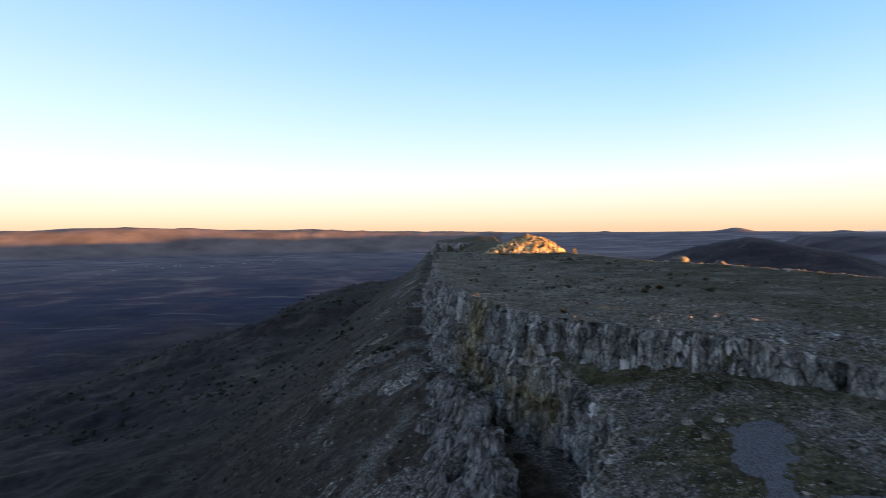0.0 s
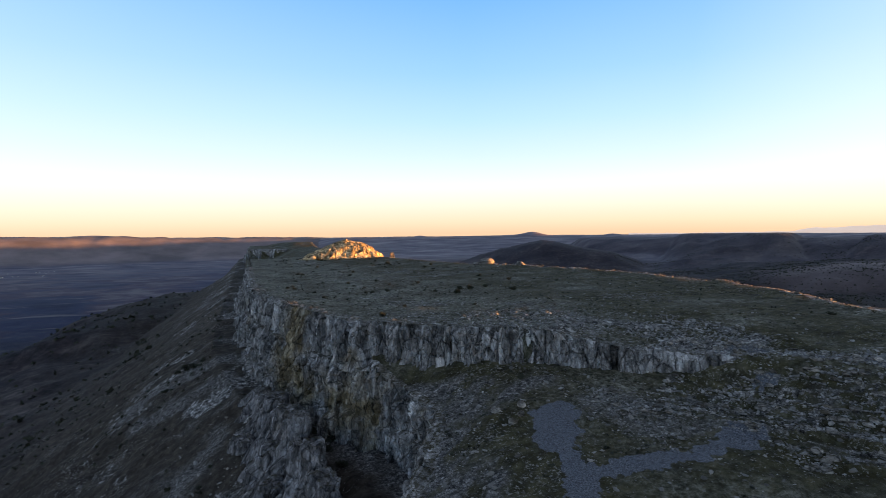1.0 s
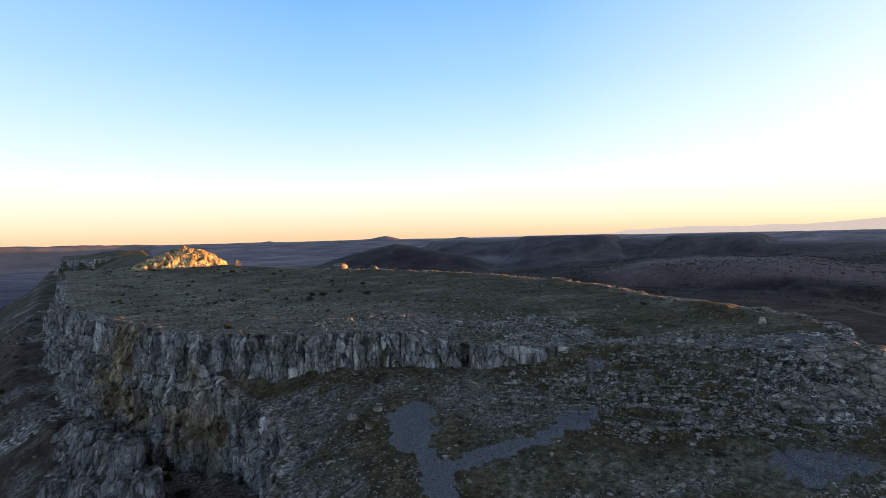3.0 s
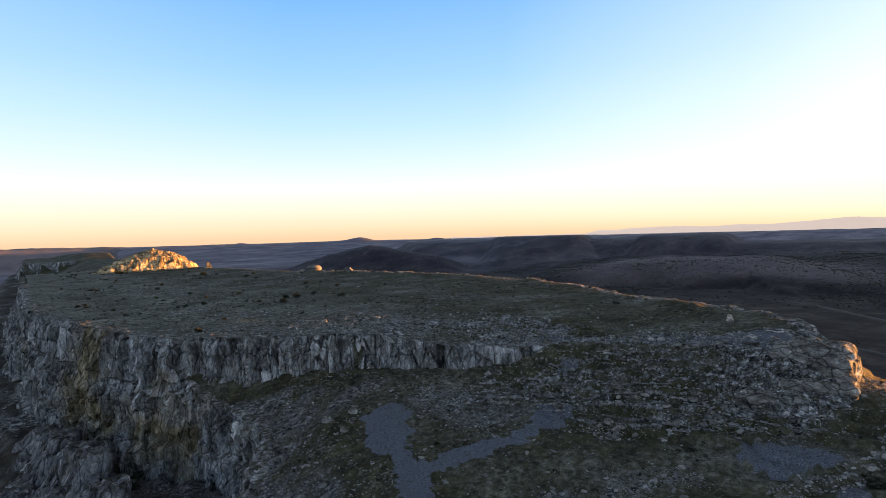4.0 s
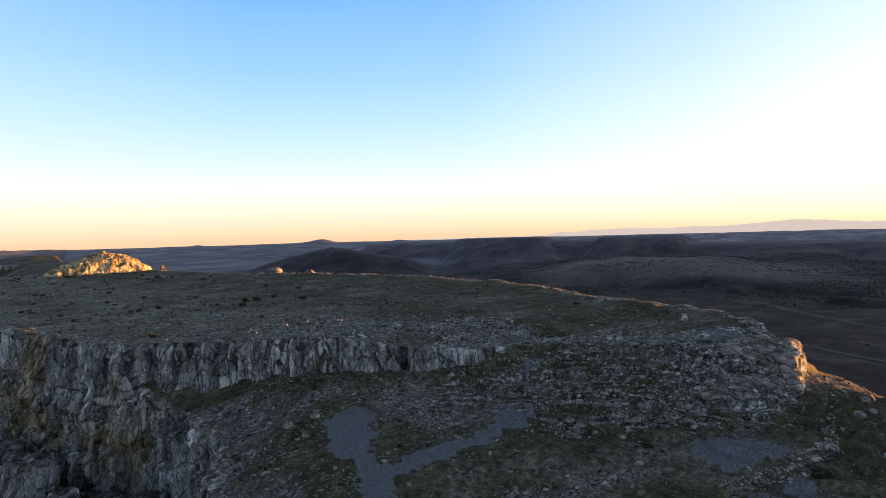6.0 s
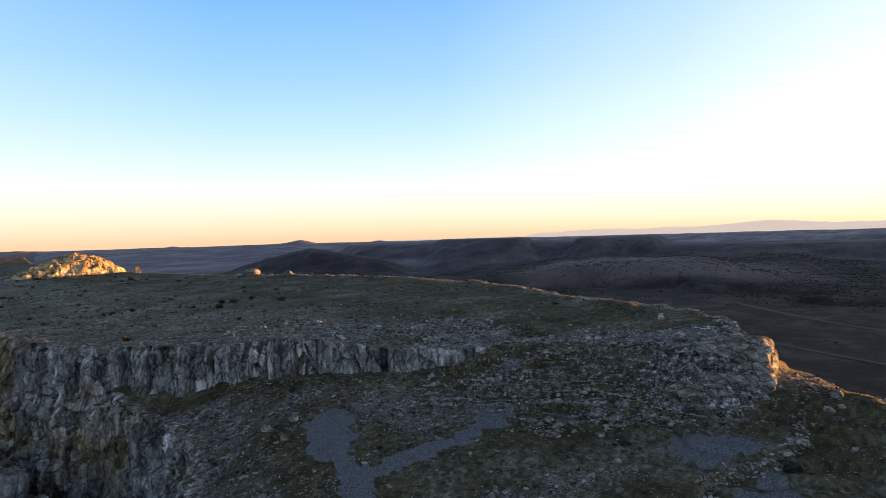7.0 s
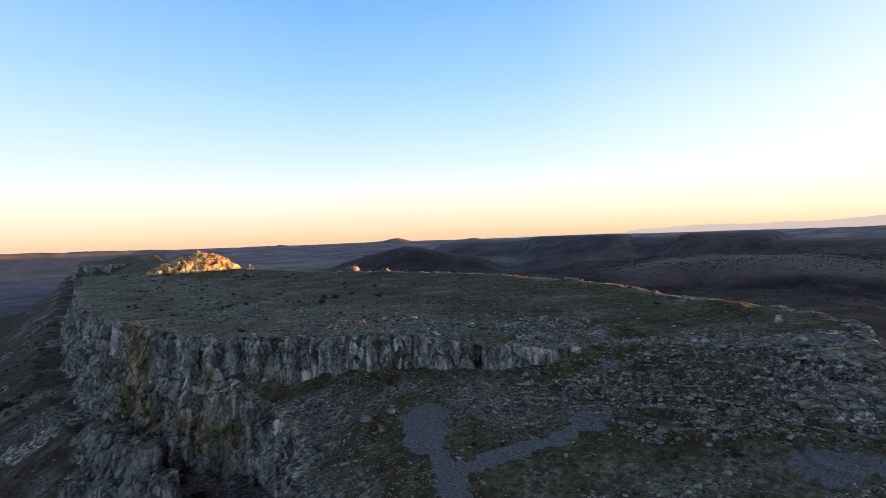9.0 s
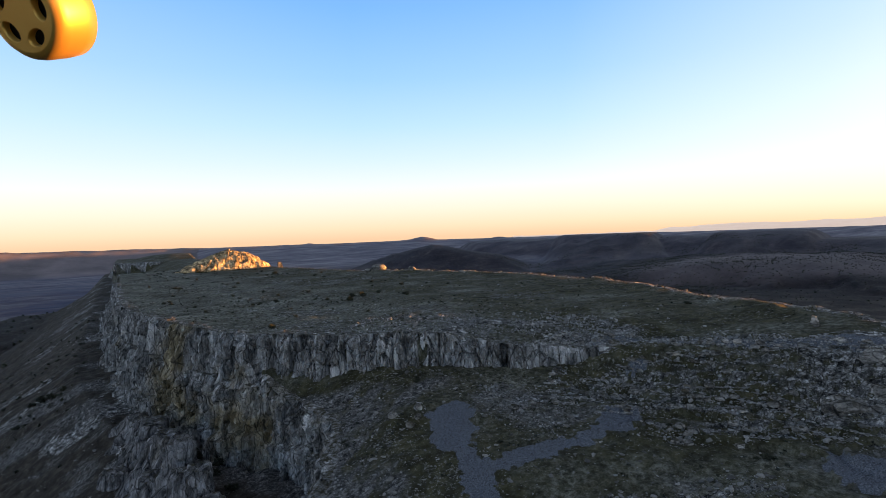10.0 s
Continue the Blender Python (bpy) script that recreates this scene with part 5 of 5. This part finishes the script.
far_scrub("plateau_tussocks", (0, 128, 46, 330), 5200, lambda x, y, din, dlow, top, terrace: np.where(top & (din > 3), 0.12 + 0.8 * step(-0.05, 0.4, fbm(x / 16, y / 16, 4, 85)), 0),
          0.26, "low dark tussocks and heather tufts on the plateau", 805)
far_scrub("terrace_tussocks", (12, 96, 6, 88), 2600, lambda x, y, din, dlow, top, terrace: np.where(terrace & (gravel_share(x, y) < 0.2), 0.15 + 0.7 * step(-0.05, 0.4, fbm(x / 9, y / 9, 4, 87)), 0),
          0.24, "low dark tufts between the stones of the terrace", 807)
far_scrub("flank_tussocks", (-110, 12, 60, 330), 3600, lambda x, y, din, dlow, top, terrace: np.where((dlow < -6) & ~top, 0.10 + 0.8 * step(0.0, 0.4, fbm(x / 24, y / 14, 4, 89)), 0),
          0.5, "dark low scrub scattered down the steep flank", 809)


def valley_weight(x, y, din, dlow, top, terrace):
    z, pale, dark = east_country(x, y)
    woods = step(-0.1, 0.3, fbm(x / 130, y / 130, 4, 65))
    return np.where(dlow < -300, np.where(pale > 0.3, 0.30 + 0.5 * woods, (0.12 + 0.88 * woods) * step(900, 1000, np.hypot(x, y))) + 0.95 * step(0.05, 0.35, fbm(x / 90, y / 45, 3, 60)) * step(690, 600, np.hypot(x, y)), 0)


far_scrub("valley_scrub", (380, 1900, -330, 1500), 70000, valley_weight, 1.35, "dark oak scrub dotting the eastern valley slopes", 803)


# ---- the far village on the western plain ----


def far_house():
    root = new("house")
    white, nt, bsdf = material("whitewashed_wall")
    n = noise_node(nt, 0.6, 5, 0.6)
    nt.links.new(ramp(nt, n, [(0.3, (0.50, 0.49, 0.47)), (0.7, (0.72, 0.71, 0.69))]), bsdf.inputs["Base Color"])
    bm = bmesh.new()
    w, d, h = 7.0, 4.5, 5.5
    pts = [(-w, -d, 0), (w, -d, 0), (w, d, 0), (-w, d, 0), (-w, -d, h), (w, -d, h), (w, d, h), (-w, d, h), (-w, 0, h + 2.6), (w, 0, h + 2.6)]
    vs = [bm.verts.new(p) for p in pts]
    for f in ((0, 1, 5, 4), (2, 3, 7, 6), (1, 2, 6, 9, 5), (3, 0, 4, 8, 7), (3, 2, 1, 0)):
        bm.faces.new([vs[k] for k in f])
    me = bpy.data.meshes.new("wall")
    bm.to_mesh(me)
    bm.free()
    me.materials.append(white)
    new("wall", me).parent = root
    bm = bmesh.new()
    for s in (-1, 1):
        lo, hi = [(-w - 0.5, s * (d + 0.6), h - 0.2), (w + 0.5, s * (d + 0.6), h - 0.2)], [(w + 0.5, 0, h + 2.9), (-w - 0.5, 0, h + 2.9)]
        a = [bm.verts.new(p) for p in lo + hi]
        b = [bm.verts.new((p[0], p[1], p[2] + 0.25)) for p in lo + hi]
        bm.faces.new(a)
        bm.faces.new(b[::-1])
        for k in range(4):
            bm.faces.new((a[k], b[k], b[(k + 1) % 4], a[(k + 1) % 4]))
    me = bpy.data.meshes.new("roof")
    bm.to_mesh(me)
    bm.free()
    me.materials.append(plain_rough("pale_tile_roof", (0.20, 0.15, 0.12), (0.34, 0.27, 0.22), 0.8))
    new("roof", me).parent = root
    return tagged(root, "tiny whitewashed house with a pale tiled roof on the plain", "house", "houses of the far village")


rng = np.random.default_rng(97)
first = None
for k in range(40):
    f = rng.uniform(0, 1)
    x = -1420 + 520 * f + rng.normal(0, 60)
    y = 2350 + 620 * f + rng.normal(0, 130)
    z = float(ground_height(np.array([x]), np.array([y]))[0][0])
    m = Matrix.Translation((x, y, z - 0.4)) @ Matrix.Rotation(rng.uniform(0, 3.1), 4, "Z") @ Matrix.Scale(0.6, 4)
    if first is None:
        first = far_house()
        first.matrix_basis = m
    else:
        copy_thing(first, m)

# ---- the carrier's motor that swings into view at the end ----


def drone_motor(place):
    """A small gold motor bell with round cooling holes under a stub of its arm."""
    gold, nt, bsdf = material("gold_anodised_aluminium")
    n = noise_node(nt, 60, 4, 0.5)
    nt.links.new(ramp(nt, n, [(0.3, (0.60, 0.33, 0.06)), (0.7, (0.72, 0.42, 0.09))]), bsdf.inputs["Base Color"])
    bsdf.inputs["Metallic"].default_value = 0.55
    bsdf.inputs["Roughness"].default_value = 0.42
    dark, nt, bsdf = material("dark_motor_core")
    n = noise_node(nt, 40, 4, 0.5)
    nt.links.new(ramp(nt, n, [(0.3, (0.012, 0.010, 0.008)), (0.7, (0.03, 0.025, 0.02))]), bsdf.inputs["Base Color"])
    bsdf.inputs["Roughness"].default_value = 0.6
    root = new("drone_motor")
    root.matrix_basis = place
    # the bell: a turned shell with a rounded shoulder
    bm = bmesh.new()
    profile = [(0.0112, 0.0), (0.0126, 0.0006), (0.0136, 0.0020), (0.0140, 0.0042), (0.0141, 0.0100), (0.0138, 0.0140), (0.0120, 0.0150), (0.0030, 0.0152)]
    seg = 96
    rings = [[bm.verts.new((r * math.cos(2 * math.pi * k / seg), r * math.sin(2 * math.pi * k / seg), z)) for k in range(seg)] for r, z in profile]
    for a, b in zip(rings[:-1], rings[1:]):
        for k in range(seg):
            bm.faces.new((a[k], b[k], b[(k + 1) % seg], a[(k + 1) % seg]))
    # its end plate, pierced by five rounded slots with turned-in walls
    edges = [bm.edges.get((rings[0][k], rings[0][(k + 1) % seg])) for k in range(seg)]
    for h in range(5):
        c, walls = 2 * math.pi * (h + 0.5) / 5, []
        for depth, grow in ((0.0, 1.0), (0.0007, 0.90), (0.0022, 0.86)):
            loop = []
            for k in range(32):
                a = 2 * math.pi * k / 32
                r, t = 0.0077 + 0.0025 * grow * math.sin(a), c + 0.46 * grow * math.cos(a)
                loop.append(bm.verts.new((r * math.cos(t), r * math.sin(t), depth)))
            walls.append(loop)
        edges += [bm.edges.new((walls[0][k], walls[0][(k + 1) % 32])) for k in range(32)]
        for a, b in zip(walls[:-1], walls[1:]):
            for k in range(32):
                bm.faces.new((a[k], b[k], b[(k + 1) % 32], a[(k + 1) % 32]))
    bmesh.ops.triangle_fill(bm, edges=edges, use_beauty=True, normal=(0, 0, -1))
    bmesh.ops.recalc_face_normals(bm, faces=bm.faces[:])
    for f in bm.faces:
        f.smooth = len(f.verts) == 4
    parts = [("bell", bm, gold, "gold bell with cooling holes")]
    bm = bmesh.new()
    bmesh.ops.create_cone(bm, cap_ends=True, segments=40, radius1=0.0120, radius2=0.0120, depth=0.006, matrix=Matrix.Translation((0, 0, 0.0065)))
    parts.append(("core", bm, dark, "dark wound core"))
    for name, bm, mat, label in parts:
        me = bpy.data.meshes.new(name)
        bm.to_mesh(me)
        bm.free()
        me.materials.append(mat)
        ob = new(name, me)
        ob.parent = root
        if label:
            tagged(ob, label)
    return tagged(root, "small gold drone motor hanging in the open air", "drone motor")


drone_motor(Matrix(((-0.678, -0.2876, 0.6764, -0.0166), (0.735, -0.2653, 0.624, 0.1421), (0.0, 0.9203, 0.3912, 16.0498), (0, 0, 0, 1))) @ Matrix.Scale(0.70, 4))
